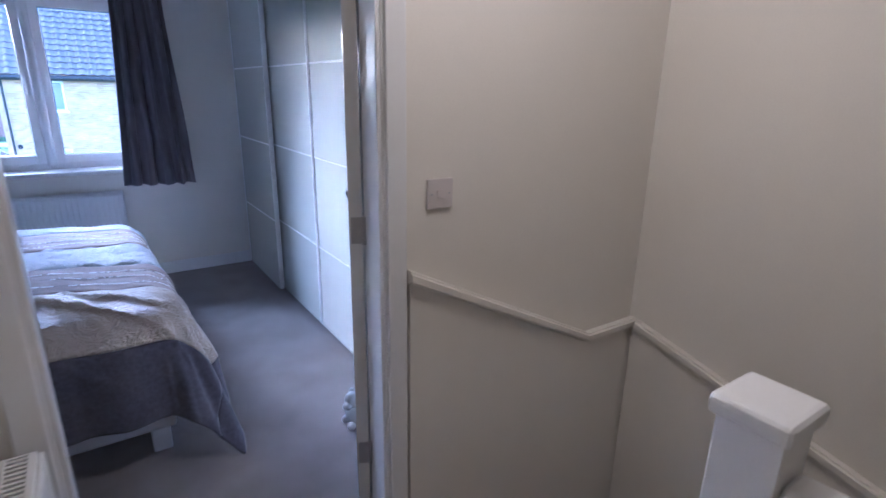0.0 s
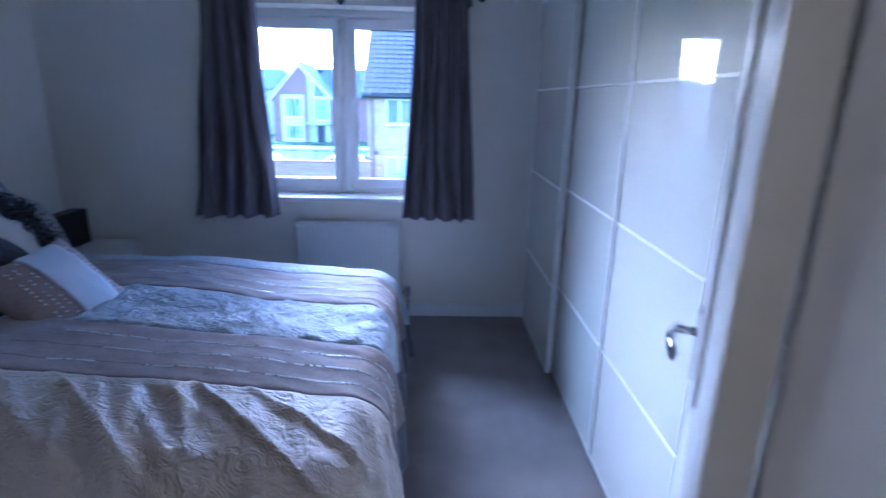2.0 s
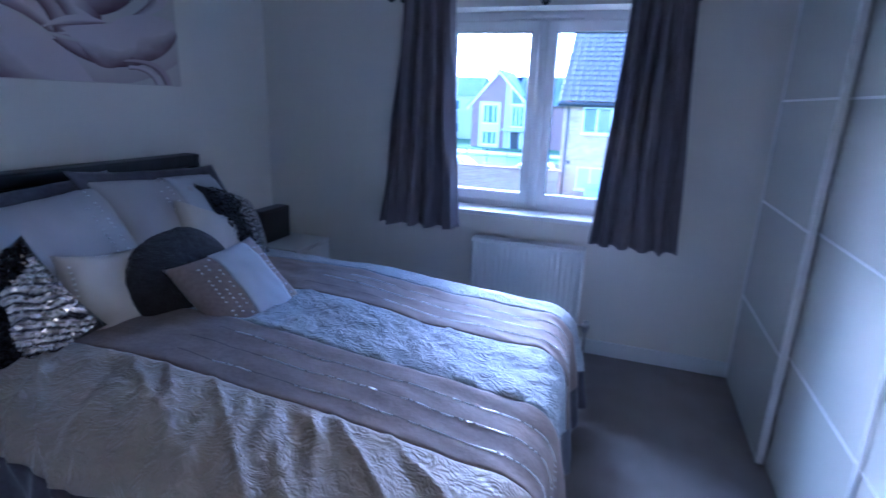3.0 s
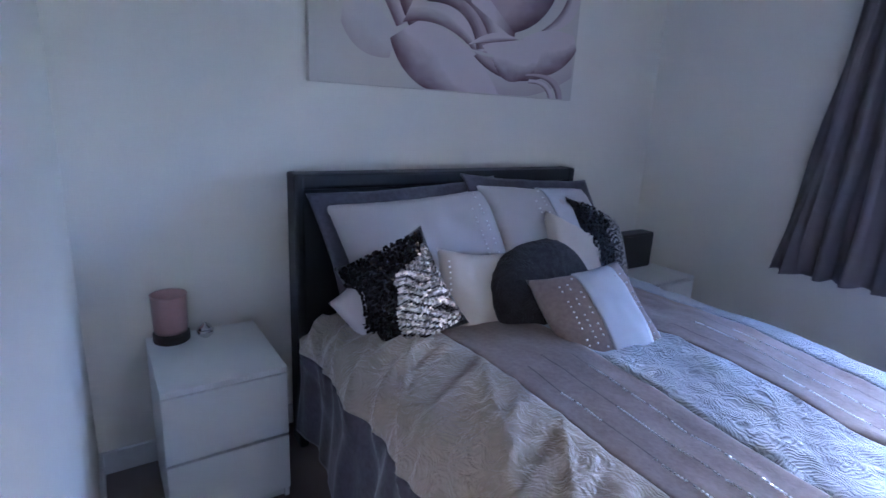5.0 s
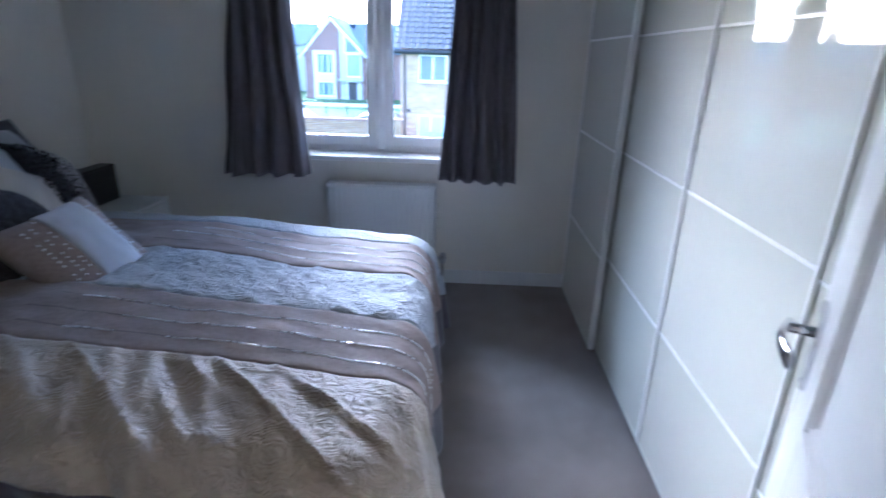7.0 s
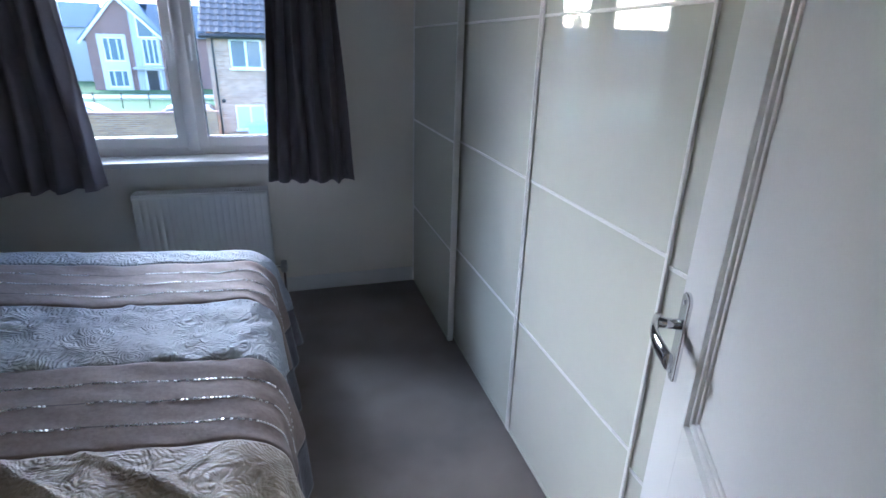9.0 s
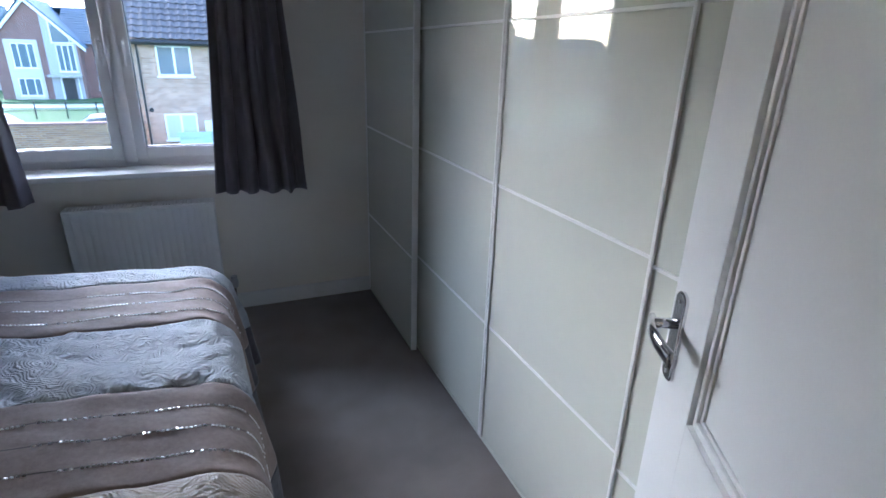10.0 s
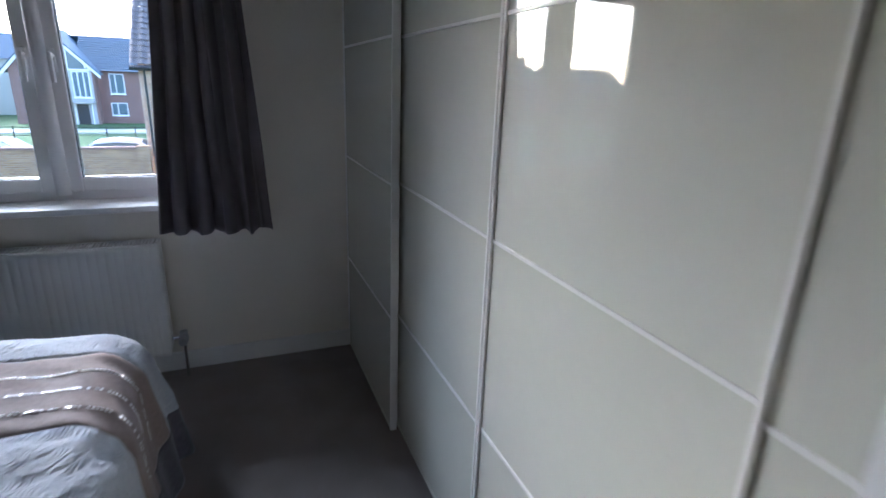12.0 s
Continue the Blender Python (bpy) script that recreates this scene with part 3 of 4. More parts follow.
def drape(s, v):
    """A point of the duvet: s runs along the bed, v across it, both along the cloth."""
    fx = FX - 0.05 * min(1.0, max(0.0, (v - 2.9) / 0.8))
    dx = max(0.0, s - fx)
    dy = v - FY1 if v > FY1 else v - FY0 if v < FY0 else 0.0
    d = math.hypot(dx, dy) if dy < 0 else min(0.62, math.hypot(dx, dy))
    bx, by = min(s, fx), min(max(v, FY0), FY1)
    crown = 0.024 * max(0.0, 1 - ((v - 3.08) / 0.75) ** 2) * max(0.0, 1 - max(0.0, s - 0.35) / 0.4)
    puff = noise.noise(Vector((s * 2.1, v * 2.6, 1.3))) * 0.016 + noise.noise(Vector((s * 6, v * 7, 4.2))) * 0.006
    near = max(0.0, min(1.0, (2.66 - v) / 0.12)) * (1.0 if v > 2.1 else max(0.0, 1 - (2.1 - v) / 0.2))
    ridge = 0.55 - 2.4 * abs(noise.noise(Vector((s * 9.5 + v * 5.0, v * 1.9, 8.8))))
    fold = math.exp(-(noise.noise(Vector((s * 5.2 + v * 6.5, v * 1.1, 2.7))) / 0.08) ** 2)
    puff += near * (0.020 * ridge + 0.021 * fold + 0.007 * noise.noise(Vector((s * 26 + v * 12, v * 6, 3.3))))
    silver = 1.0 if 2.98 < v < 3.32 else 0.0
    puff += silver * (0.015 * noise.noise(Vector((s * 13, v * 10, 2.0))) + 0.007 * noise.noise(Vector((s * 30, v * 26, 2.0))))
    plain = 1.0 - near - silver
    foot = min(1.0, max(0.0, (s - 0.2) / 0.4))
    puff += max(0.0, plain) * (0.005 * noise.noise(Vector((s * 11 + v * 4, v * 19, 5.5))) + foot * 0.005 * noise.noise(Vector((s * 7 - v * 5, v * 24 + s * 9, 7.5))))
    for seam in (2.63, 2.97, 3.33, 3.7):
        puff -= 0.004 * math.exp(-((v - seam) / 0.009) ** 2)
    ang = math.atan2(dy, dx) if d else 0.0
    k = min(1.0, max(0.0, (s + 0.35) / 1.0))
    puff -= 0.065 * k * k * (3 - 2 * k) if d == 0 else 0.0
    sag = 0.065 * k * k * (3 - 2 * k)
    if d == 0:
        return (bx, by, TOP + crown * 0.8 + puff)
    q = math.pi / 2 * RAD
    if d < q:
        out, drop = RAD * math.sin(d / RAD), RAD * (1 - math.cos(d / RAD))
    else:
        out, drop = RAD + (0.08 + (0.22 if dy < 0 else 0.14) * abs(math.sin(2 * ang))) * (d - q), RAD + 0.97 * (d - q)
    k = min(1.0, max(0.0, d - 0.1) / 0.25)
    wave = noise.noise(Vector((bx * 3.4 + ang * 1.7, by * 3.4, 6.0 + 0.5 * d))) * 0.07 + noise.noise(Vector((bx * 11 + ang * 4, by * 11, 2.0 + 0.8 * d))) * 0.034
    bend = min(d / RAD, math.pi / 2)
    out += wave * k + puff * math.sin(bend) * (1 - k)
    z = TOP - sag - drop + crown * 0.8 + puff * math.cos(bend) + 0.05 * k * noise.noise(Vector((bx * 2.3 + 3, by * 2.3, 9.0)))
    return (bx + out * math.cos(ang), by + out * math.sin(ang), max(0.022, z))


duvet = thing("duvet", (-0.22, 3.08, TOP), "silver and taupe banded duvet with sequin rows", "duvet")
S0, S1, V0, V1 = -1.02, FX + 0.56, FY0 - 0.495, FY1 + 0.56
SB, VB0, VB1 = FX + 0.36, FY0 - 0.17, FY1 + 0.3
BANDS = ((VB0, 2.63, CHAMP, "crushed champagne satin"), (2.63, 2.97, TAUPE, "plain taupe velvet band"), (2.97, 3.33, SILVER, "crushed silver satin"),
         (3.33, 3.70, TAUPE, "plain taupe velvet band"), (3.70, VB1, SILVER, "crushed silver satin"))


def cloth(s0, s1, v0, v1, mat, name, label="", lift=0.0):
    nu, nv = max(2, int((s1 - s0) / 0.012)), max(2, int((v1 - v0) / 0.012))
    def f(a, b):
        x, y, z = drape(s0 + (s1 - s0) * a, v0 + (v1 - v0) * b)
        return (x + 0.22, y - 3.08, z - TOP + lift)
    return part(name, surface(f, nu, nv, 0.012), mat, duvet, label, smooth=True)


for v0, v1, mat, lab in BANDS:
    cloth(S0, SB, v0, v1, mat, "band", lab)
cloth(S0, SB, V0, VB0, BORDER, "border", "dark grey velvet border")
cloth(S0, SB, VB1, V1, BORDER, "border", "dark grey velvet border")
cloth(SB, S1, V0, V1, BORDER, "border", "dark grey velvet border")
rnd = random.Random(5)
for v0, v1 in ((2.63, 2.97), (3.33, 3.70)):
    for k in range(3):
        v = v0 + (v1 - v0) * (0.22 + 0.25 * k)
        bm = bmesh.new()
        thread = bmesh.new()
        s = -0.42 + 0.1 * rnd.random()
        rows = []
        for i in range(int((SB - 0.08 - s) / 0.02)):
            x, y, z = drape(s + 0.02 * i, v)
            x2, y2, z2 = drape(s + 0.02 * i, v + 0.0035)
            rows.append((thread.verts.new((x + 0.22, y - 3.08, z - TOP + 0.0012)), thread.verts.new((x2 + 0.22, y2 - 3.08, z2 - TOP + 0.0012))))
        for (a, b), (c, d) in zip(rows, rows[1:]):
            thread.faces.new((a, c, d, b))
        part("stitch_line", thread, STITCH, duvet, "grey stitched thread")
        while s < SB - 0.08:
            s += 0.0095
            if noise.noise(Vector((s * 7, v * 40, 0.5))) + 0.75 * (s + 0.1) < -0.12 or rnd.random() < 0.16:
                continue
            x, y, z = drape(s, v)
            x2, y2, z2 = drape(s + 0.011, v)
            m = Matrix.Translation((x + 0.22, y - 3.08, z - TOP + 0.002)) @ Vector((x2 - x, y2 - y, z2 - z)).to_track_quat("X", "Z").to_matrix().to_4x4() @ pose(0, 0, 0, rnd.uniform(-16, 22), rnd.uniform(-16, 16), 0)
            own = bmesh.new()
            bmesh.ops.create_cone(own, cap_ends=True, segments=6, radius1=0.0030, radius2=0.0022, depth=0.0026)
            join(bm, own, m @ Matrix.Diagonal((1.45, 1.0, 1.0, 1.0)))
        tagged(part("beaded_trim", bm, SEQUIN, duvet, "line of silver beading"), kind="stuff")


# ---- pillows and cushions ----
def pillow_mesh(w, h, t, seed, pinch=0.5, flange=0.0):
    def f(side):
        def g(u, v):
            a, b = 2 * u - 1, 2 * v - 1
            e = max(0.0, (1 - abs(a) ** 2.6)) ** pinch * max(0.0, (1 - abs(b) ** 2.6)) ** pinch
            sag = 0.05 * (abs(a * b))
            x = a * w / 2 * (1 - 0.07 * (1 - b * b) * a * a + sag * 0.6)
            y = b * h / 2 * (1 - 0.09 * (1 - a * a) * b * b + sag * 0.6)
            wr = noise.noise(Vector((x * 9, y * 9, seed))) * 0.014 + noise.noise(Vector((x * 22, y * 22, seed))) * 0.005
            return (x, y, side * (t / 2 * e + 0.003) + wr * e)
        return g
    bm = surface(f(1), 26, 22)
    b2 = surface(f(-1), 26, 22)
    bmesh.ops.reverse_faces(b2, faces=b2.faces[:])
    bm = join(bm, b2)
    bmesh.ops.remove_doubles(bm, verts=bm.verts[:], dist=0.0065)
    return bm


def upright(at, lean, yaw, spin):
    """Local z of the cushion faces the room (+x); lean tips it back, spin turns it in its own plane."""
    return Matrix.Translation(at) @ pose(0, 0, 0, 0, 0, yaw) @ pose(0, 0, 0, 0, 90 - lean, 0) @ pose(0, 0, 0, 0, 0, 90 + spin)


def flange(ob, w, h, t):
    """A dark velvet border, sewn flat round the pillow."""
    def f(u, v):
        a = 2 * math.pi * u
        c, s = math.cos(a), math.sin(a)
        k = max(abs(c), abs(s))
        x, y = c / k, s / k
        g = -0.035 + 0.085 * v
        wav = 0.012 * v * noise.noise(Vector((x * 4, y * 4, w * 9)))
        return (x * (w / 2 * (1 - 0.06 * (1 - y * y)) + g), y * (h / 2 * (1 - 0.08 * (1 - x * x)) + g), wav + 0.004)
    bm = surface(f, 96, 5, 0.006)
    bmesh.ops.remove_doubles(bm, verts=bm.verts[:], dist=0.0004)
    part("border", bm, BORDER, ob, "dark grey velvet border", smooth=True)


def cushion(name, at, w, h, t, lean, yaw, spin, mat, label, seed, pinch=0.5, extra=None):
    ob = thing(name, at, label, name.split("_")[-1], "pillows and cushions on the bed")
    ob.matrix_basis = upright(at, lean, yaw, spin)
    part("cover", pillow_mesh(w, h, t, seed, pinch), mat, ob, smooth=True)
    if extra:
        extra(ob, w, h, t)
    return ob


def bead_rows(*xs):
    def f(ob, w, h, t):
        r = random.Random(3)
        for x in xs:
            bm = bmesh.new()
            n = int(h / 0.02)
            for i in range(n):
                y = -h / 2 + (i + 0.5) * h / n
                if r.random() < 0.55 or abs(y) > h * 0.42:
                    continue
                a, b = 2 * x / w, 2 * y / h
                e = (1 - abs(a) ** 2.6) ** 0.5 * (1 - abs(b) ** 2.6) ** 0.5
                own = bmesh.new()
                bmesh.ops.create_cone(own, cap_ends=True, segments=8, radius1=0.0038, radius2=0.0028, depth=0.0036)
                join(bm, own, pose(x, y, t / 2 * e + 0.009, r.uniform(-30, 30), r.uniform(-30, 30), 0))
            tagged(part("beaded_trim", bm, SEQUIN, ob, "line of silver beading"), kind="stuff")
    return f


def satin_panel(x0, x1, mat):
    def f(ob, w, h, t):
        def g(u, v):
            x, y = x0 + (x1 - x0) * u, (v - 0.5) * h * 0.93
            a, b = 2 * x / w, 2 * y / h
            e = (1 - abs(a) ** 2.6) ** 0.5 * (1 - abs(b) ** 2.6) ** 0.5
            return (x, y * (1 - 0.09 * (1 - a * a) * b * b), t / 2 * e + 0.008 + 0.006 * noise.noise(Vector((x * 20, y * 20, 1))))
        part("panel", surface(g, 14, 18, -0.004), mat, ob, "pale satin panel", smooth=True)
    return f


def both(*fs):
    def f(ob, w, h, t):
        for k in fs:
            k(ob, w, h, t)
    return f


def sequin_patch(ob, w, h, t, turn=-24):
    """Reversible sequins: silver scales brushed over part of a black cover, in ripples."""
    tc, ts = math.cos(radians(turn)), math.sin(radians(turn))
    r = random.Random(11)
    bm, dark = bmesh.new(), bmesh.new()
    n = 48
    for i in range(n):
        for j in range(n):
            x, y = (i + 0.5 * (j % 2)) / n * w - w / 2, (j + 0.5) / n * h - h / 2
            a, b = 2 * x / w, 2 * y / h
            if abs(a) > 0.93 or abs(b) > 0.93:
                continue
            px, py = x * tc - y * ts, x * ts + y * tc
            if 0.55 * noise.noise(Vector((x * 7 + 2, y * 9, 3))) - 0.02 - 0.4 * max(0.0, 2 * py / h) + 2 * px / w < 0.0:
                if r.random() < 0.6:
                    own = bmesh.new()
                    bmesh.ops.create_circle(own, cap_ends=True, segments=6, radius=0.0066)
                    e = (1 - abs(a) ** 2.6) ** 0.42 * (1 - abs(b) ** 2.6) ** 0.42
                    join(dark, own, pose(x, y, t / 2 * e + 0.012, r.uniform(-35, 35), r.uniform(-35, 35), 0))
                continue
            e = (1 - abs(a) ** 2.6) ** 0.42 * (1 - abs(b) ** 2.6) ** 0.42
            rip = 38 * math.sin(py * 250 + 11 * noise.noise(Vector((x * 12, y * 13, 1)))) - 10
            own = bmesh.new()
            bmesh.ops.create_circle(own, cap_ends=True, segments=7, radius=0.0066)
            join(bm, own, pose(x, y, t / 2 * e + 0.012, rip + r.uniform(-16, 16), r.uniform(-14, 14), 0))
    tagged(part("sequin_cover", bm, FLIP, ob, "silver flip sequin face"), kind="stuff")
    tagged(part("sequin_cover", dark, JET, ob, "black flip sequin face"), kind="stuff")


SEQ = material("black_sequin_cloth", (0.015, 0.015, 0.018), 0.3, metal=0.4, vary=0.3, fine=200, bump=0.8, dist=0.004)
cushion("bed_pillow", (-1.19, 2.82, 0.90), 0.66, 0.46, 0.17, 16, -3, 3, LINEN, "grey cotton pillow leaning on the headboard", 1.0)
cushion("bed_pillow", (-1.19, 3.48, 0.88), 0.74, 0.48, 0.17, 16, 3, -2, LINEN, "grey cotton pillow leaning on the headboard", 2.0)
cushion("bed_pillow", (-1.02, 2.78, 0.905), 0.76, 0.50, 0.17, 38, -4, 4, LINEN, "pale taupe pillow with sequin rows and dark border", 3.0, extra=both(flange, bead_rows(0.2, 0.25)))
cushion("bed_pillow", (-1.00, 3.40, 0.925), 0.70, 0.50, 0.17, 40, 4, -5, LINEN, "pale taupe pillow with satin panel and dark border", 4.0, extra=both(flange, satin_panel(-0.02, 0.3, PEARL), bead_rows(-0.1, -0.05)))
cushion("scatter_cushion", (-0.84, 2.545, 0.815), 0.33, 0.37, 0.15, 22, -36, 30, SEQ, "black cushion with silver flip sequins", 5.0, 0.42, lambda *a: sequin_patch(*a, 30))
cushion("scatter_cushion", (-0.78, 2.84, 0.79), 0.31, 0.33, 0.13, 26, -10, -6, CREAM, "cream cushion with beaded edge", 6.0, 0.42, bead_rows(-0.13))
cushion("scatter_cushion", (-0.86, 3.42, 0.83), 0.36, 0.36, 0.13, 26, 10, -24, CREAM, "cream satin cushion behind the plush one", 7.0, 0.42, bead_rows(0.15))
cushion("scatter_cushion", (-0.94, 3.66, 0.83), 0.44, 0.42, 0.15, 26, 18, -24, SEQ, "black cushion with silver flip sequins", 8.0, 0.42, sequin_patch)
cushion("scatter_cushion", (-0.90, 2.47, 0.775), 0.25, 0.23, 0.1, 20, 10, 30, LINEN, "small pale grey satin cushion", 9.0, 0.42)
cushion("scatter_cushion", (-0.45, 3.12, 0.76), 0.40, 0.40, 0.14, 46, -14, 8, TAUPE, "small square cushion with satin panel and sequins", 10.0, 0.42, both(satin_panel(-0.05, 0.12, PEARL), bead_rows(-0.13, -0.10, -0.07, 0.14)))


def plush(u, v):
    a, b = 2 * math.pi * u, math.pi * (v - 0.5)
    r = 0.23 * (1 + 0.03 * noise.noise(Vector((math.cos(a) * 3, math.sin(a) * 3, v * 5))))
    r += 0.006 * math.cos(b) * noise.noise(Vector((math.cos(b) * math.cos(a) * 15, math.cos(b) * math.sin(a) * 15, math.sin(b) * 4)))
    k = 1 - 0.1 * max(0.0, math.sin(a)) ** 8
    return (r * math.cos(b) * math.cos(a), r * k * math.cos(b) * math.sin(a), 0.075 * math.sin(b) + 0.005 * noise.noise(Vector((math.cos(b) * math.cos(a) * 11, math.cos(b) * math.sin(a) * 11, 7.0 + math.sin(b) * 2))))


heart = thing("plush_cushion", (-0.67, 3.075, 0.79), "round charcoal plush cushion", "cushion", "pillows and cushions on the bed")
heart.matrix_basis = upright((-0.67, 3.075, 0.79), 30, -8, 12)
bm = surface(plush, 130, 56)
bmesh.ops.remove_doubles(bm, verts=bm.verts[:], dist=0.0005)
part("cover", bm, FUR, heart, smooth=True)


# ---- bedside tables ----
def bedside(at, label):
    b = thing("bedside_table", at, label, "bedside table", "pair of bedside tables")
    w, d, h = 0.40, 0.47, 0.545
    bm = box(-d / 2, d / 2 - 0.02, -w / 2, -w / 2 + 0.018, 0, h - 0.02, 0.002)
    box(-d / 2, d / 2 - 0.02, w / 2 - 0.018, w / 2, 0, h - 0.02, 0.002, bm)
    box(-d / 2, -d / 2 + 0.006, -w / 2 + 0.018, w / 2 - 0.018, 0, h - 0.02, 0, bm)
    box(-d / 2 + 0.01, d / 2 - 0.05, -w / 2 + 0.018, w / 2 - 0.018, 0.02, 0.035, 0, bm)
    box(d / 2 - 0.055, d / 2 - 0.035, -w / 2 + 0.018, w / 2 - 0.018, 0, 0.05, 0, bm)
    part("carcass", bm, SATIN, b)
    part("top", box(-d / 2, d / 2, -w / 2, w / 2, h - 0.02, h, 0.003), SATIN, b)
    for z0, z1 in ((0.05, 0.272), (0.282, 0.519)):
        part("drawer_front", box(d / 2 - 0.018, d / 2, -w / 2 + 0.001, w / 2 - 0.001, z0, z1, 0.003), SATIN, b)
    return b


bedside((-1.255, 2.0, 0), "white lacquered two-drawer bedside table")
bedside((-1.255, 4.50, 0), "white lacquered two-drawer bedside table")
tl = thing("tumbler_lamp", (-1.43, 1.885, 0.545), "small blush pink glass lamp on a dark base", "lamp")
part("base", lathe([(0.06, 0.0), (0.064, 0.004), (0.064, 0.034), (0.058, 0.039)]), WOOD, tl, "dark base", smooth=False)
part("shade", lathe([(0.056, 0.037), (0.059, 0.055), (0.062, 0.178), (0.064, 0.186), (0.057, 0.185), (0.054, 0.065), (0.001, 0.06)]), PINK, tl, "blush pink glass shade", smooth=True)
tr = thing("trinket_bowl", (-1.41, 2.0, 0.545), "small silver glass trinket with lid", "ornament")
part("bowl", lathe([(0.016, 0), (0.03, 0.012), (0.032, 0.028), (0.026, 0.032)]), CHROME, tr, smooth=True)
part("lid", lathe([(0.028, 0.032), (0.02, 0.045), (0.006, 0.05), (0.008, 0.056), (0.001, 0.06)]), CHROME, tr, smooth=True)
ck = thing("clock_radio", (-1.32, 4.45, 0.545), "black box-shaped clock radio", "clock")
part("case", box(-0.05, 0.05, -0.15, 0.15, 0.008, 0.23, 0.012), DARK, ck)
part("front_grille", box(0.05, 0.053, -0.135, 0.135, 0.022, 0.215, 0.001), BLACK, ck)
for sy in (-0.12, 0.12):
    part("foot", rod((0, sy, 0), (0, sy, 0.009), 0.012), DARK, ck)

# ---- canvas picture ----
pic = thing("canvas_picture", (XW + 0.018, 3.2, 1.532), "wide canvas print of a pale mauve rose", "picture")
PH, PW = 0.62, 1.49
part("canvas", box(-0.017, 0.017, -PW / 2, PW / 2, 0, PH, 0.003), CANVAS, pic)


def petal_material(name, pale, deep):
    m = bpy.data.materials.new(name)
    m.use_nodes = True
    n, l = m.node_tree.nodes, m.node_tree.links
    p = n["Principled BSDF"]
    at = n.new("ShaderNodeUVMap")
    sep = n.new("ShaderNodeSeparateXYZ")
    l.new(at.outputs[0], sep.inputs[0])
    nz = n.new("ShaderNodeTexNoise"); nz.inputs["Scale"].default_value = 3.0
    l.new(at.outputs[0], nz.inputs["Vector"])
    s = n.new("ShaderNodeMath"); s.operation = "MULTIPLY_ADD"; s.inputs[1].default_value = 0.35
    l.new(nz.outputs["Fac"], s.inputs[0]); l.new(sep.outputs[1], s.inputs[2])
    r = n.new("ShaderNodeValToRGB")
    r.color_ramp.elements[0].position, r.color_ramp.elements[0].color = 0.12, (*deep, 1)
    r.color_ramp.elements[1].position, r.color_ramp.elements[1].color = 0.66, (*pale, 1)
    l.new(s.outputs[0], r.inputs[0]); l.new(r.outputs[0], p.inputs["Base Color"])
    p.inputs["Roughness"].default_value = 0.8
    p.inputs["Specular IOR Level"].default_value = 0.2
    return m


PETAL = petal_material("rose_petal", (0.66, 0.58, 0.59), (0.13, 0.06, 0.085))
PETALD = petal_material("rose_petal_dark", (0.5, 0.4, 0.42), (0.09, 0.04, 0.06))


import itertools
order = itertools.count(1)


def petal(deep, pale, mat, swell=0.0):
    """A flat painted petal between two bowed edges, each (start, bow, end) as (share of the width, metres up)."""
    k = next(order)
    bm = bmesh.new()
    uv = bm.loops.layers.uv.new("UVMap")
    nu, nv = 20, 10
    def along(e, t):
        (x0, z0), (x1, z1), (x2, z2) = e
        a, b, c = (1 - t) ** 2, 2 * t * (1 - t), t * t
        return a * x0 + b * x1 + c * x2, a * z0 + b * z1 + c * z2
    g = []
    for i in range(nu + 1):
        row = []
        (xa, za), (xb, zb) = along(deep, i / nu), along(pale, i / nu)
        for j in range(nv + 1):
            v = j / nv
            Y = (xa + (xb - xa) * v - 0.5) * PW + swell * math.sin(math.pi * v) * math.sin(math.pi * i / nu)
            Z = za + (zb - za) * v
            Y, Z = min(max(Y, -PW / 2 + 0.004), PW / 2 - 0.004), min(max(Z, 0.004), PH - 0.004)
            row.append(bm.verts.new((0.0174 + 0.00035 * k, Y, Z)))
        g.append(row)
    for i in range(nu):
        for j in range(nv):
            f = bm.faces.new((g[i][j], g[i + 1][j], g[i + 1][j + 1], g[i][j + 1]))
            for lp, (a, b) in zip(f.loops, ((i, j), (i + 1, j), (i + 1, j + 1), (i, j + 1))):
                lp[uv].uv = (a / nu, b / nv)
    bmesh.ops.recalc_face_normals(bm, faces=bm.faces[:])
    if sum(f.normal.x * f.calc_area() for f in bm.faces) < 0:
        bmesh.ops.reverse_faces(bm, faces=bm.faces[:])
    part("petal", bm, mat, pic)


PALE = petal_material("rose_petal_pale", (0.62, 0.57, 0.55), (0.5, 0.42, 0.42))
# ghost petal and the wide outer petals at the foot of the bloom
petal(((0.09, 0.24), (0.13, 0.10), (0.24, 0.12)), ((0.10, 0.36), (0.2, 0.36), (0.26, 0.22)), PALE)
petal(((0.50, 0.0), (0.78, -0.06), (0.99, 0.12)), ((0.5, 0.2), (0.8, 0.3), (0.99, 0.3)), PALE)
petal(((0.24, 0.20), (0.28, 0.02), (0.42, -0.02)), ((0.34, 0.30), (0.56, 0.24), (0.66, -0.02)), PETAL)
# upper left petals, each folding over the next
petal(((0.26, 0.25), (0.20, 0.40), (0.12, 0.60)), ((0.34, 0.30), (0.30, 0.44), (0.24, 0.61)), PETAL)
petal(((0.30, 0.26), (0.25, 0.40), (0.20, 0.58)), ((0.40, 0.34), (0.38, 0.46), (0.32, 0.61)), PETALD)
petal(((0.28, 0.27), (0.44, 0.34), (0.58, 0.14)), ((0.33, 0.42), (0.50, 0.40), (0.60, 0.19)), PETAL)
petal(((0.36, 0.37), (0.52, 0.40), (0.55, 0.20)), ((0.34, 0.52), (0.58, 0.50), (0.63, 0.22)), PETALD)
petal(((0.42, 0.43), (0.56, 0.40), (0.60, 0.24)), ((0.46, 0.58), (0.64, 0.52), (0.68, 0.26)), PETAL)
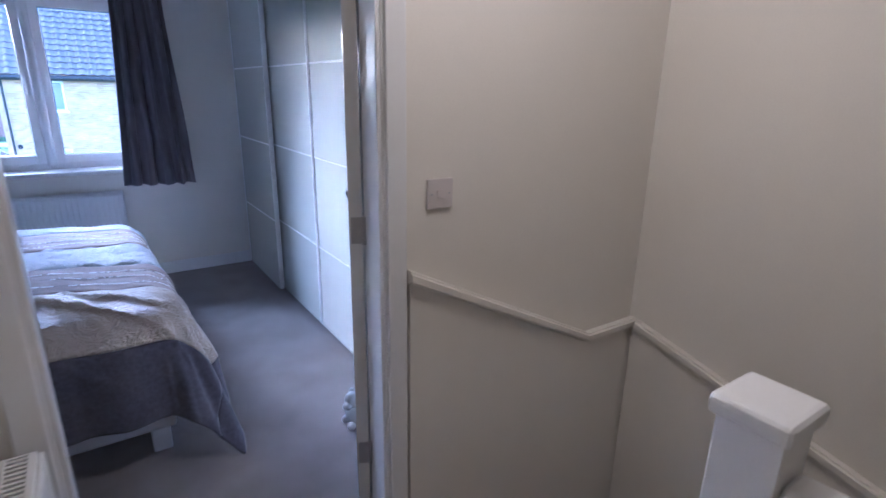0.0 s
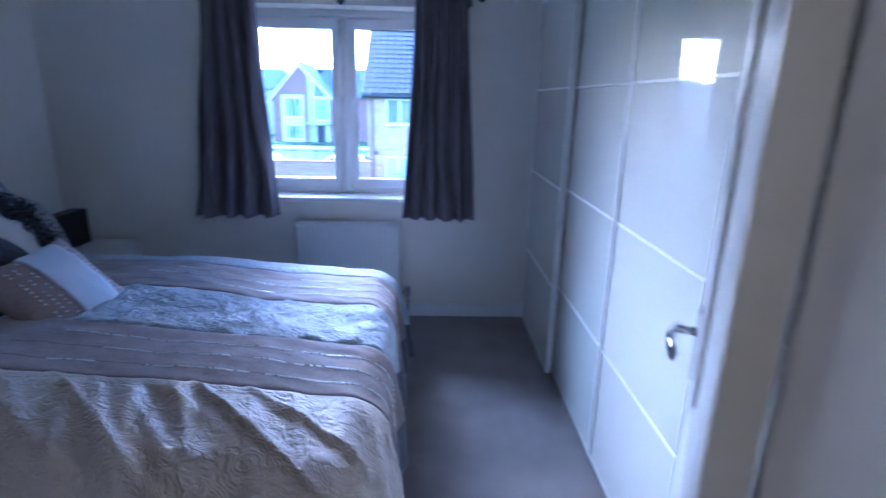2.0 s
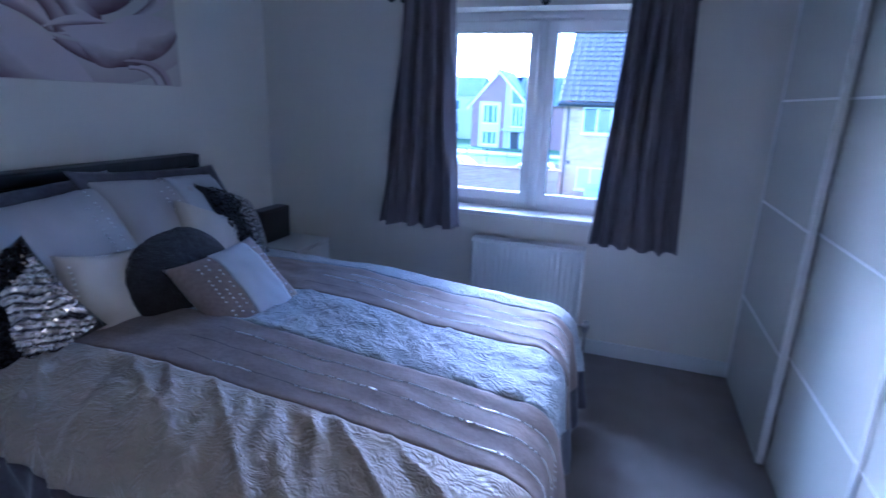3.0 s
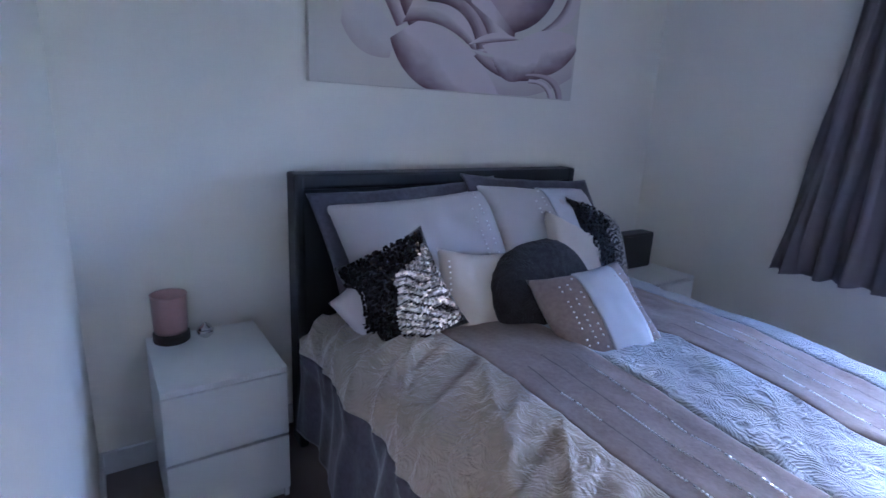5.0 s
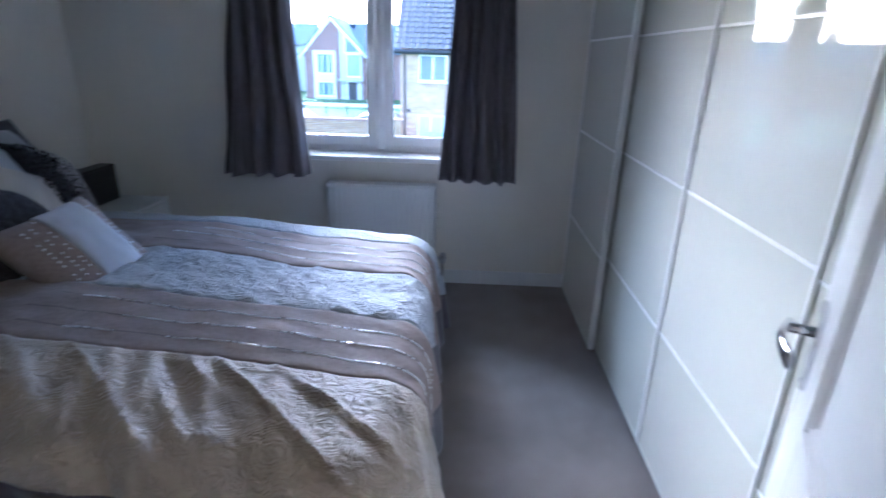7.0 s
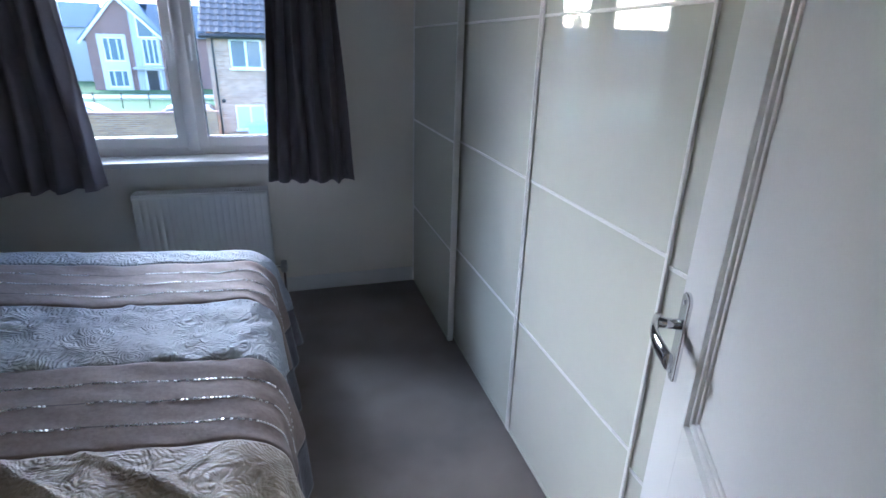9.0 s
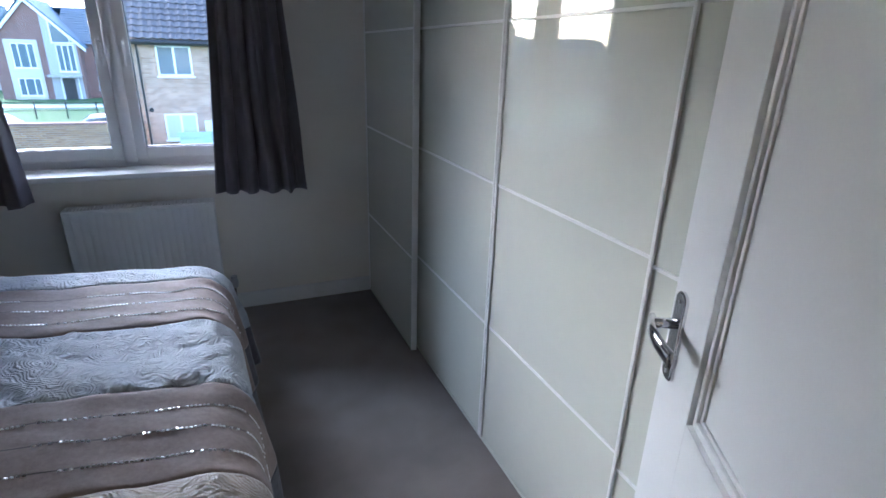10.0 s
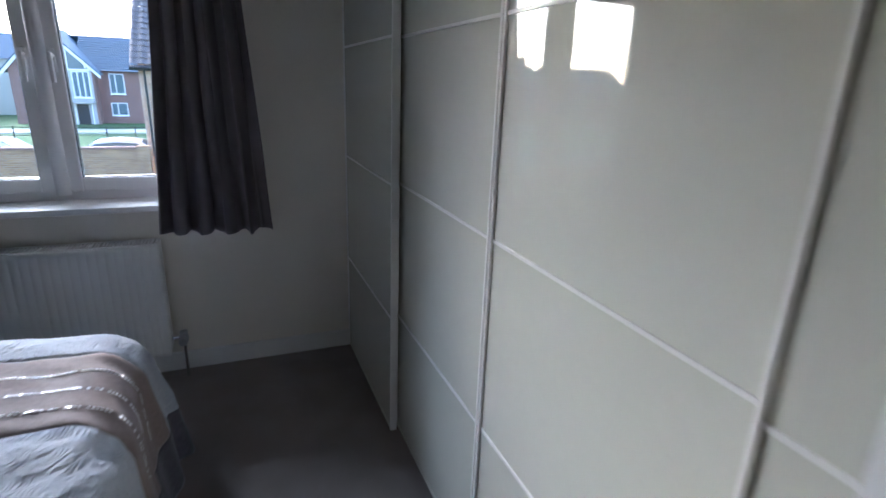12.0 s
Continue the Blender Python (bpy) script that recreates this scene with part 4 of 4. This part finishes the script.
# the dark heart with the petals behind it
petal(((0.70, 0.27), (0.74, 0.46), (0.60, 0.60)), ((0.52, 0.40), (0.50, 0.52), (0.48, 0.61)), PETAL)
petal(((0.70, 0.30), (0.86, 0.36), (0.90, 0.60)), ((0.58, 0.44), (0.62, 0.60), (0.80, 0.64)), PETALD)
petal(((0.72, 0.27), (0.92, 0.36), (0.94, 0.56)), ((0.86, 0.33), (1.02, 0.40), (0.99, 0.58)), PETAL)
# the two bowls in front and their turned rims
petal(((0.54, 0.17), (0.66, 0.03), (0.84, 0.10)), ((0.58, 0.20), (0.68, 0.16), (0.82, 0.20)), PETALD)
petal(((0.80, 0.10), (0.94, 0.12), (1.0, 0.26)), ((0.70, 0.24), (0.82, 0.38), (0.98, 0.33)), PETAL)
petal(((0.62, 0.16), (0.67, 0.0), (0.80, 0.12)), ((0.57, 0.22), (0.70, 0.30), (0.83, 0.23)), PETAL)
petal(((0.52, 0.22), (0.62, 0.24), (0.72, 0.27)), ((0.50, 0.20), (0.60, 0.32), (0.70, 0.28)), PETAL)
petal(((0.54, 0.185), (0.58, 0.17), (0.62, 0.17)), ((0.53, 0.20), (0.58, 0.19), (0.62, 0.185)), PALE)
# small curled leaves at the lower edge
petal(((0.76, 0.10), (0.90, 0.12), (0.92, 0.0)), ((0.77, 0.115), (0.94, 0.15), (0.95, 0.0)), PETALD)
petal(((0.78, 0.07), (0.86, 0.08), (0.88, 0.0)), ((0.78, 0.09), (0.89, 0.10), (0.905, 0.0)), PETAL)

# ---- door stop toy ----
def toy(u, v):
    a, b = 2 * math.pi * u, math.pi * (v - 0.5)
    return (0.062 * math.cos(b) * math.cos(a), 0.055 * math.cos(b) * math.sin(a), 0.07 + 0.07 * math.sin(b))


bm = surface(toy, 24, 14)
bmesh.ops.remove_doubles(bm, verts=bm.verts[:], dist=0.0005)
for cx_, cy_, cz_, r in ((-0.03, -0.02, 0.155, 0.042), (-0.07, -0.04, 0.14, 0.022), (-0.01, 0.03, 0.17, 0.018), (-0.02, -0.06, 0.17, 0.018), (-0.05, 0.03, 0.02, 0.022), (-0.05, -0.04, 0.02, 0.022)):
    own = bmesh.new()
    bmesh.ops.create_uvsphere(own, u_segments=14, v_segments=9, radius=r)
    join(bm, own, Matrix.Translation((cx_, cy_, cz_)))
st = part("door_stop_toy", bm, material("white_plush", (0.7, 0.69, 0.68), 0.95, vary=0.1, fine=300, bump=0.8, dist=0.004), None, "", True)
st.location = (1.41, 2.13, 0)
st.scale = (0.88, 0.88, 0.88)
tagged(st, "small white plush door stop on the carpet", "soft toy")

# ---- outside ----
GZ = -2.75
GRASS = material("grass", (0.06, 0.13, 0.035), 0.95, vary=0.3, scale=0.4, fine=30, bump=0.5, dist=0.03)
ASPHALT = material("asphalt", (0.08, 0.09, 0.092), 0.9, vary=0.15, scale=0.5, fine=60, bump=0.3, dist=0.01)
RENDER = material("cream_render", (0.58, 0.56, 0.48), 0.85, vary=0.05, scale=0.6, bump=0.1)
CLAD = material("grey_cladding", (0.42, 0.43, 0.43), 0.7, vary=0.05, bump=0.05)
TILE = material("dark_roof_tile", (0.155, 0.132, 0.125), 0.75, vary=0.15, scale=1.5, bump=0.2, dist=0.004, island=0.12)
SLATE = material("blue_grey_roof_tile", (0.075, 0.125, 0.165), 0.7, vary=0.12, scale=1.0, bump=0.2, island=0.1)
GLASSD = material("far_window_glass", (0.12, 0.17, 0.19), 0.06, vary=0.1, scale=0.4, bump=0.0)
BLIND = material("grey_blind", (0.27, 0.27, 0.27), 0.6, bump=0.0)
FROST = material("pale_net_curtain", (0.5, 0.53, 0.53), 0.6, bump=0.0)
CARP = material("car_paint_white", (0.7, 0.71, 0.72), 0.25, vary=0.02, bump=0.0, coat=1.0)
RUBBER = material("tyre_rubber", (0.02, 0.02, 0.02), 0.8, bump=0.1)
HEDGE = material("hedge_leaf", (0.05, 0.085, 0.03), 0.8, vary=0.3, scale=3, bump=0.2, island=0.3)
TWIG = material("bare_twig", (0.09, 0.075, 0.065), 0.9, vary=0.2, bump=0.2)


def brickwork(name, a, b, mortar):
    m = material(name, a, 0.9, bump=0.0)
    n, l = m.node_tree.nodes, m.node_tree.links
    p = n["Principled BSDF"]
    co, mp, br = n.new("ShaderNodeTexCoord"), n.new("ShaderNodeMapping"), n.new("ShaderNodeTexBrick")
    mp.inputs["Rotation"].default_value = (radians(90), 0, 0)
    l.new(co.outputs["Object"], mp.inputs["Vector"]); l.new(mp.outputs[0], br.inputs["Vector"])
    br.inputs["Scale"].default_value = 1.0
    br.inputs["Brick Width"].default_value, br.inputs["Row Height"].default_value, br.inputs["Mortar Size"].default_value = 0.225, 0.075, 0.009
    br.inputs["Color1"].default_value, br.inputs["Color2"].default_value, br.inputs["Mortar"].default_value = (*a, 1), (*b, 1), (*mortar, 1)
    nz = n.new("ShaderNodeTexNoise"); nz.inputs["Scale"].default_value = 2.5
    l.new(co.outputs["Object"], nz.inputs["Vector"])
    mx = n.new("ShaderNodeMix"); mx.data_type = "RGBA"; mx.blend_type = "MULTIPLY"; mx.inputs["Factor"].default_value = 0.35
    l.new(br.outputs["Color"], mx.inputs[6]); l.new(nz.outputs["Fac"], mx.inputs[7])
    l.new(mx.outputs[2], p.inputs["Base Color"])
    bp = n.new("ShaderNodeBump"); bp.inputs["Distance"].default_value = 0.01; bp.invert = True
    l.new(br.outputs["Fac"], bp.inputs["Height"]); l.new(bp.outputs[0], p.inputs["Normal"])
    return m


BUFF = brickwork("buff_brick", (0.74, 0.47, 0.32), (0.50, 0.285, 0.18), (0.63, 0.55, 0.46))
RED = brickwork("red_brick", (0.36, 0.19, 0.15), (0.28, 0.15, 0.12), (0.36, 0.29, 0.25))
ORANGE = brickwork("orange_brick", (0.52, 0.30, 0.15), (0.34, 0.18, 0.09), (0.45, 0.38, 0.31))

g = bmesh.new()
bmesh.ops.create_grid(g, x_segments=2, y_segments=2, size=900)
g.transform(Matrix.Translation((0, 0, GZ)))
tagged(struct("ground", g, GRASS, "open ground with short grass"), category="ground")
tagged(struct("road", box(-40, 30, 26.2, 34.0, GZ - 0.05, GZ + 0.02), ASPHALT, "grey asphalt road and parking"), category="road")
tagged(struct("pavement", box(-40, 30, 46.0, 48.5, GZ - 0.05, GZ + 0.08, 0.01), CLAD, "pale concrete pavement before the far houses"), category="pavement")


def house_window(house, x0, x1, z0, z1, y, bars=(0.5,), pane_mat=None, trim=None, blind=False):
    """A window in a wall that faces -y at y, with frame, bars and panes."""
    w = 0.07
    bm = ring(x0, x1, z0, z1, w, w, w, w, y - 0.03, y + 0.05, 0.005)
    for b in bars:
        xb = x0 + (x1 - x0) * b
        box(xb - w * 0.6, xb + w * 0.6, y - 0.028, y + 0.05, z0 + w, z1 - w, 0.004, bm)
    f = part("window", bm, UPVC, house, "white framed window")
    part("pane", box(x0 + w, x1 - w, y - 0.018, y - 0.008, z0 + w, z1 - w), pane_mat or GLASSD, f)
    part("sill", box(x0 - 0.06, x1 + 0.06, y - 0.09, y + 0.02, z0 - 0.07, z0 - 0.002, 0.006), trim or UPVC, f)
    if blind:
        n = int((z1 - z0 - 2 * w) / 0.05)
        bb = bmesh.new()
        for i in range(n):
            z = z0 + w + 0.03 + i * 0.05
            box(x0 + w + 0.01, x1 - w - 0.01, y - 0.026, y - 0.019, z, z + 0.022, bm=bb)
        tagged(part("blind", bb, BLIND, f, "grey slatted blind"), kind="stuff")
    return f


def tile_roof(house, x0, x1, y0, z0, y1, z1, mat, courses):
    """Overlapping courses of flat slates from the eave (y0, z0) to the ridge (y1, z1)."""
    for c in range(courses):
        a0, a1 = c / courses, (c + 1.15) / courses
        def f(u, v):
            t = a0 + (a1 - a0) * v
            lift = 0.06 * (1 - v)
            return (x0 + (x1 - x0) * u, y0 + (y1 - y0) * t, z0 + (z1 - z0) * t + lift)
        part("tile_course", surface(f, 12, 1, 0.02), mat, house)


# near brick house
hs = thing("brick_house", (0.0, 25.0, GZ), "buff brick house with dark tiled roof", "house")
def nx(x): return 0.9 + (x - 0.9) * 1.205
def nz(z): return 1.46 + (z - 1.46) * 1.205 - GZ
L0 = nx(-1.36)
part("wall", box(L0, L0 + 9.5, 0, 8.0, 0, nz(1.62), 0.01), BUFF, hs)
part("wall_gable", prism(((0.0, nz(1.62)), (8.0, nz(1.62)), (4.0, nz(1.62) + 3.4)), L0, L0 + 0.25, axis="x"), BUFF, hs)
ROOF = (L0 - 0.22, -0.35, nz(1.66), 4.35, 3.7)
part("roof_back", prism(((4.0, nz(1.66) + 3.7), (8.4, nz(1.6)), (8.4, nz(1.55)), (4.0, nz(1.66) + 3.6)), L0 - 0.2, L0 + 9.7, axis="x"), TILE, hs)
part("gutter", rod((L0 - 0.22, -0.4, nz(1.58)), (L0 + 9.7, -0.4, nz(1.58)), 0.065), DARK, hs, "black gutter")
part("fascia", box(L0 - 0.22, L0 + 9.7, -0.34, -0.3, nz(1.5), nz(1.66), 0.004), DARK, hs, "dark fascia board")
part("soffit", box(L0 - 0.2, L0 + 9.7, -0.3, 0.0, nz(1.5), nz(1.515)), DARK, hs)
part("downpipe", rod((L0 + 0.2, -0.07, 0), (L0 + 0.2, -0.07, nz(1.55)), 0.038), DARK, hs, "black downpipe")
house_window(hs, nx(-0.70), nx(0.30), nz(0.60), nz(1.5), 0.0, blind=True)
house_window(hs, nx(-0.72), nx(0.24), nz(-1.39), nz(-0.57), 0.0, pane_mat=FROST)
house_window(hs, nx(2.4), nx(3.6), nz(0.60), nz(1.5), 0.0)
house_window(hs, nx(2.4), nx(3.6), nz(-1.6), nz(-0.57), 0.0)
v = rod((nx(-1.05), -0.05, nz(-0.44)), (nx(-1.05), 0.02, nz(-0.44)), 0.085)
part("vent", v, DARK, hs, "round black flue outlet")
part("meter_box", box(nx(0.45), nx(0.75), -0.1, 0.0, nz(-1.15), nz(-0.8), 0.01), UPVC, hs, "pale meter box")
sh = thing("garden_shed", (nx(0.2), 23.4, GZ), "pale blue-grey garden store", "shed")
part("walls", box(-0.55, 1.0, -0.4, 0.4, 0, 1.15, 0.01), material("pale_blue_board", (0.5, 0.6, 0.64), 0.6), sh)
part("roof", prism(((-0.5, 1.15), (0.5, 1.15), (0.5, 1.2), (-0.5, 1.32)), -0.62, 1.08, axis="x"), material("pale_roof_felt", (0.45, 0.55, 0.6), 0.7), sh)

# garden wall with coping
gw = thing("garden_wall", (-5.0, 24.2, GZ), "brown brick garden wall with flat coping", "wall")
part("wall", box(-4.0, 3.3, -0.11, 0.11, 0, 1.52, 0.004), ORANGE, gw)
for i in range(12):
    part("coping_stone", box(-4.05 + i * 0.62, -4.05 + (i + 1) * 0.62 - 0.012, -0.15, 0.15, 1.52, 1.6, 0.012), RED, gw)
part("pier", box(2.9, 3.32, -0.17, 0.17, 0, 1.63, 0.01), ORANGE, gw)

# cars
def car(at, rz, label):
    c = thing("parked_car", at, label, "car", "parked cars", rz)
    side = ((-2.05, 0.35), (-2.08, 0.72), (-1.9, 0.88), (-1.15, 0.96), (-0.55, 1.38), (0.2, 1.47), (1.1, 1.42), (1.75, 1.0), (2.05, 0.9), (2.1, 0.4))
    bm = prism(side, -0.82, 0.82)
    bmesh.ops.bevel(bm, geom=bm.edges[:], offset=0.07, segments=3, affect="EDGES")
    part("body", bm, CARP, c, smooth=True)
    part("windscreen", prism(((-1.1, 0.97), (-0.56, 1.35), (-0.6, 1.36), (-1.14, 0.98)), -0.68, 0.68), GLASSD, c)
    part("rear_window", prism(((1.16, 1.38), (1.68, 1.04), (1.72, 1.05), (1.2, 1.4)), -0.66, 0.66), GLASSD, c)
    for sy in (-0.822, 0.81):
        part("side_window", prism(((-0.95, 1.0), (-0.48, 1.33), (0.2, 1.39), (1.0, 1.34), (1.45, 1.02)), sy, sy + 0.012), GLASSD, c)
    for x in (-1.3, 1.3):
        for y in (-0.84, 0.66):
            wh = part("wheel", rod((x, y, 0.32), (x, y + 0.18, 0.32), 0.32, seg=24), RUBBER, c)
            part("rim", rod((x, y - 0.005, 0.32), (x, y + 0.185, 0.32), 0.2, seg=18), STEEL, wh)
    for y in (-0.6, 0.6):
        part("headlight", box(-2.1, -1.98, y - 0.17, y + 0.17, 0.66, 0.8, 0.03), GLASSD, c)


car((-3.6, 28.2, GZ + 0.02), 4, "white hatchback parked beyond the garden wall")
car((-8.4, 28.6, GZ + 0.02), -3, "white hatchback parked beside the green")

# low black railing on the green
rail = thing("green_railing", (-12.0, 40.0, GZ), "low black metal railing round the green", "railing")
part("top_rail", box(-14, 14, -0.02, 0.02, 0.92, 0.96), DARK, rail)
part("lower_rail", box(-14, 14, -0.015, 0.015, 0.45, 0.48), DARK, rail)
for i in range(19):
    part("post", box(-14 + i * 1.55 - 0.03, -14 + i * 1.55 + 0.03, -0.03, 0.03, 0, 1.02), DARK, rail)

# far gabled house
fh = thing("gabled_house", (0.0, 55.0, GZ), "red brick house with a glazed gable", "house")
def fx(x): return 0.9 + (x - 0.9) * 1.15
def fz(z): return 1.46 + (z - 1.46) * 1.15 - GZ
part("wall", box(fx(-12.3), fx(-1.0), 0.0, 9.0, 0, fz(1.5), 0.01), RED, fh)
part("gable_wing", prism(((fx(-12.3), 0), (fx(-12.3), fz(1.55)), (fx(-10.0), fz(4.1)), (fx(-7.4), fz(1.5)), (fx(-7.4), 0)), -1.2, 3.0), RED, fh)
part("gable_cladding", prism(((fx(-9.35), 0.0), (fx(-9.35), fz(3.45)), (fx(-7.55), fz(1.65)), (fx(-7.55), 0.0)), -1.26, -1.19), CLAD, fh, "pale grey cladding")
part("render_panel", box(fx(-11.6), fx(-9.75), -1.3, -1.19, fz(-2.3), fz(1.65), 0.01), RENDER, fh, "cream rendered panel")
for a, b in (((-12.75, 1.15), (-10.0, 4.25)), ((-10.0, 4.25), (-7.0, 1.2))):
    part("bargeboard", prism(((fx(a[0]), fz(a[1])), (fx(b[0]), fz(b[1])), (fx(b[0]), fz(b[1]) - 0.3), (fx(a[0]), fz(a[1]) - 0.3)), -1.45, -1.3), UPVC, fh, "white bargeboard")
    part("gable_roof", prism(((fx(a[0]), fz(a[1])), (fx(b[0]), fz(b[1])), (fx(b[0]), fz(b[1]) + 0.12), (fx(a[0]), fz(a[1]) + 0.12)), -1.5, 6.0), SLATE, fh)
tile_roof(fh, fx(-8.9), fx(-0.8), -0.5, fz(1.45), 4.5, fz(4.0), SLATE, 15)
part("roof_back", prism(((4.5, fz(4.0)), (9.5, fz(1.4)), (9.5, fz(1.35)), (4.5, fz(3.9))), fx(-12.0), fx(-0.8), axis="x"), SLATE, fh)
house_window(fh, fx(-11.25), fx(-9.95), fz(-0.15), fz(1.42), -1.31, (0.3, 0.7))
house_window(fh, fx(-11.25), fx(-9.95), fz(-1.95), fz(-0.8), -1.31, (0.3, 0.7))
house_window(fh, fx(-8.75), fx(-7.7), fz(-0.35), fz(1.4), -1.26, (0.34, 0.67))
f = part("window", prism(((fx(-8.95), fz(1.45)), (fx(-8.95), fz(3.0)), (fx(-7.65), fz(1.65)), (fx(-7.65), fz(1.45))), -1.3, -1.262), UPVC, fh, "glazed gable light")
part("pane", prism(((fx(-8.85), fz(1.55)), (fx(-8.85), fz(2.8)), (fx(-7.9), fz(1.8)), (fx(-7.9), fz(1.55))), -1.315, -1.301), GLASSD, f)
part("pane", prism(((fx(-7.84), fz(1.55)), (fx(-7.84), fz(1.73)), (fx(-7.7), fz(1.6)), (fx(-7.7), fz(1.55))), -1.315, -1.301), GLASSD, f)
house_window(fh, fx(-6.7), fx(-5.75), fz(-0.1), fz(1.33), 0.0, (0.4,))
house_window(fh, fx(-6.8), fx(-5.73), fz(-1.63), fz(-0.72), 0.0, (0.4,))
house_window(fh, fx(-4.2), fx(-3.2), fz(-0.1), fz(1.33), 0.0, (0.5,))
part("porch", box(fx(-9.4), fx(-7.5), -2.2, -1.2, fz(-0.7), fz(-0.55), 0.01), CLAD, fh, "flat porch canopy")
part("door", box(fx(-8.7), fx(-8.0), -1.32, -1.2, fz(-2.35), fz(-0.8), 0.01), DARK, fh, "black front door")
part("door_surround", ring(fx(-8.85), fx(-7.75), fz(-2.4), fz(-0.72), 0.09, 0.09, 0.05, 0.09, -1.31, -1.27), UPVC, fh)

# paler houses further off
def far_house(x, y, w, eave, label, mat, chimney=None):
    h = thing("distant_house", (x, y, GZ), label, "house", "distant houses")
    part("wall", box(-w / 2, w / 2, 0, 7, 0, eave, 0.01), mat, h)
    part("roof", prism(((-0.4, eave), (3.5, eave + 2.4), (7.4, eave)), -w / 2 - 0.3, w / 2 + 0.3, axis="x"), SLATE, h)
    if chimney is not None:
        part("chimney", box(chimney - 0.45, chimney + 0.45, 3.1, 3.9, eave + 1.8, eave + 3.3, 0.02), mat, h)
        for k in (-0.2, 0.2):
            part("chimney_pot", rod((chimney + k, 3.5, eave + 3.3), (chimney + k, 3.5, eave + 3.6), 0.11), RED, h)
    for k in (-0.28, 0.22):
        for z in (0.7, eave - 1.6):
            house_window(h, k * w - 0.6, k * w + 0.6, z, z + 1.2, 0.0)


far_house(-26.9, 55, 8.6, 4.15, "red brick house with a chimney and blue-grey roof", RED, chimney=-3.0)
far_house(-37.5, 55, 9.6, 4.15, "red brick house with a chimney and blue-grey roof", RED, chimney=3.6)
far_house(-21.5, 64, 9.5, 5.0, "pale rendered house with blue-grey roof", RENDER)
far_house(-30.0, 72, 9.0, 5.2, "red brick house with blue-grey roof", RED)
far_house(16.0, 60, 10.0, 5.0, "red brick house with blue-grey roof", RED)
for i, x in enumerate((-9, 3, 14)):
    far_house(x, -32 - 3 * i, 9.0, 5.1, "red brick house with blue-grey roof", RED)


# bare trees on the skyline and a hedge
def tree(at, height, seed):
    t = thing("bare_tree", at, "leafless winter tree on the skyline", "tree", "skyline trees")
    r = random.Random(seed)
    trunk, crown = bmesh.new(), bmesh.new()
    def limb(p, d, ln, rad, depth):
        q = p + d * ln
        rod(p, q, rad, trunk if depth < 2 else crown, 6, rad * 0.65)
        if depth < 4:
            for _ in range(3):
                e = (d + Vector((r.uniform(-0.8, 0.8), r.uniform(-0.8, 0.8), r.uniform(-0.1, 0.5)))).normalized()
                limb(q, e, ln * r.uniform(0.55, 0.8), rad * 0.6, depth + 1)
    limb(Vector((0, 0, 0)), Vector((0, 0, 1)), height * 0.32, height * 0.022, 0)
    part("trunk", trunk, TWIG, t)
    part("crown", crown, TWIG, t)


for i, (x, y, h) in enumerate(((-24, 90, 12), (-15, 92, 11), (-6, 95, 11.5), (-33, 88, 12), (3, 96, 11))):
    tree((x, y, GZ), h, i + 2)
hd_ = thing("hedge", (-8.2, 23.9, GZ), "green ivy hanging over the garden wall", "hedge")
r = random.Random(4)
bm = bmesh.new()
for i in range(900):
    p = Vector((r.gauss(0, 0.45), r.gauss(0, 0.14), 1.25 + r.gauss(0, 0.25)))
    own = bmesh.new()
    bmesh.ops.create_circle(own, cap_ends=True, segments=5, radius=r.uniform(0.04, 0.08))
    join(bm, own, Matrix.Translation(p) @ pose(0, 0, 0, r.uniform(0, 180), r.uniform(0, 180), 0))
tagged(part("leaves", bm, HEDGE, hd_), kind="stuff")
part("stem", rod((0, 0, 0), (0.1, 0, 1.3), 0.03), TWIG, hd_)

# rolled tiles on the near roof: those before the window singly, the rest joined
RX, RY, RZ, RUN, RISE = ROOF
COURSES, COLS, TW = 17, 32, 0.31
PITCH, SLOPE = math.atan2(RISE, RUN), math.hypot(RUN, RISE) / COURSES


def roll_tile():
    def f(u, v):
        return (u * TW, v * SLOPE * 1.14, 0.05 * (1 - v) + 0.032 * math.sin(math.pi * min(1.0, u / 0.62)) * (1 if u < 0.62 else 0) - 0.010 * math.sin(math.pi * max(0.0, (u - 0.62) / 0.38)))
    return surface(f, 8, 1, 0.016)


piece = roll_tile()
tile_mesh = bpy.data.meshes.new("roof_tile")
piece.to_mesh(tile_mesh)
tile_mesh.materials.append(TILE)
rest = bmesh.new()
r = random.Random(9)
for c in range(COURSES):
    for k in range(COLS):
        m = pose(RX + k * TW, RY + RUN * c / COURSES, RZ + RISE * c / COURSES, math.degrees(PITCH), 0, 0) @ pose(0, 0, r.uniform(0, 0.006), r.uniform(-0.5, 0.5), r.uniform(-0.4, 0.4), 0)
        if c < 12 and k < 24:
            ob = new("roof_tile", tile_mesh)
            ob.parent, ob.matrix_basis = hs, m
        else:
            join(rest, piece.copy(), m)
piece.free()
tagged(part("roof_tiles", rest, TILE, hs), kind="stuff")
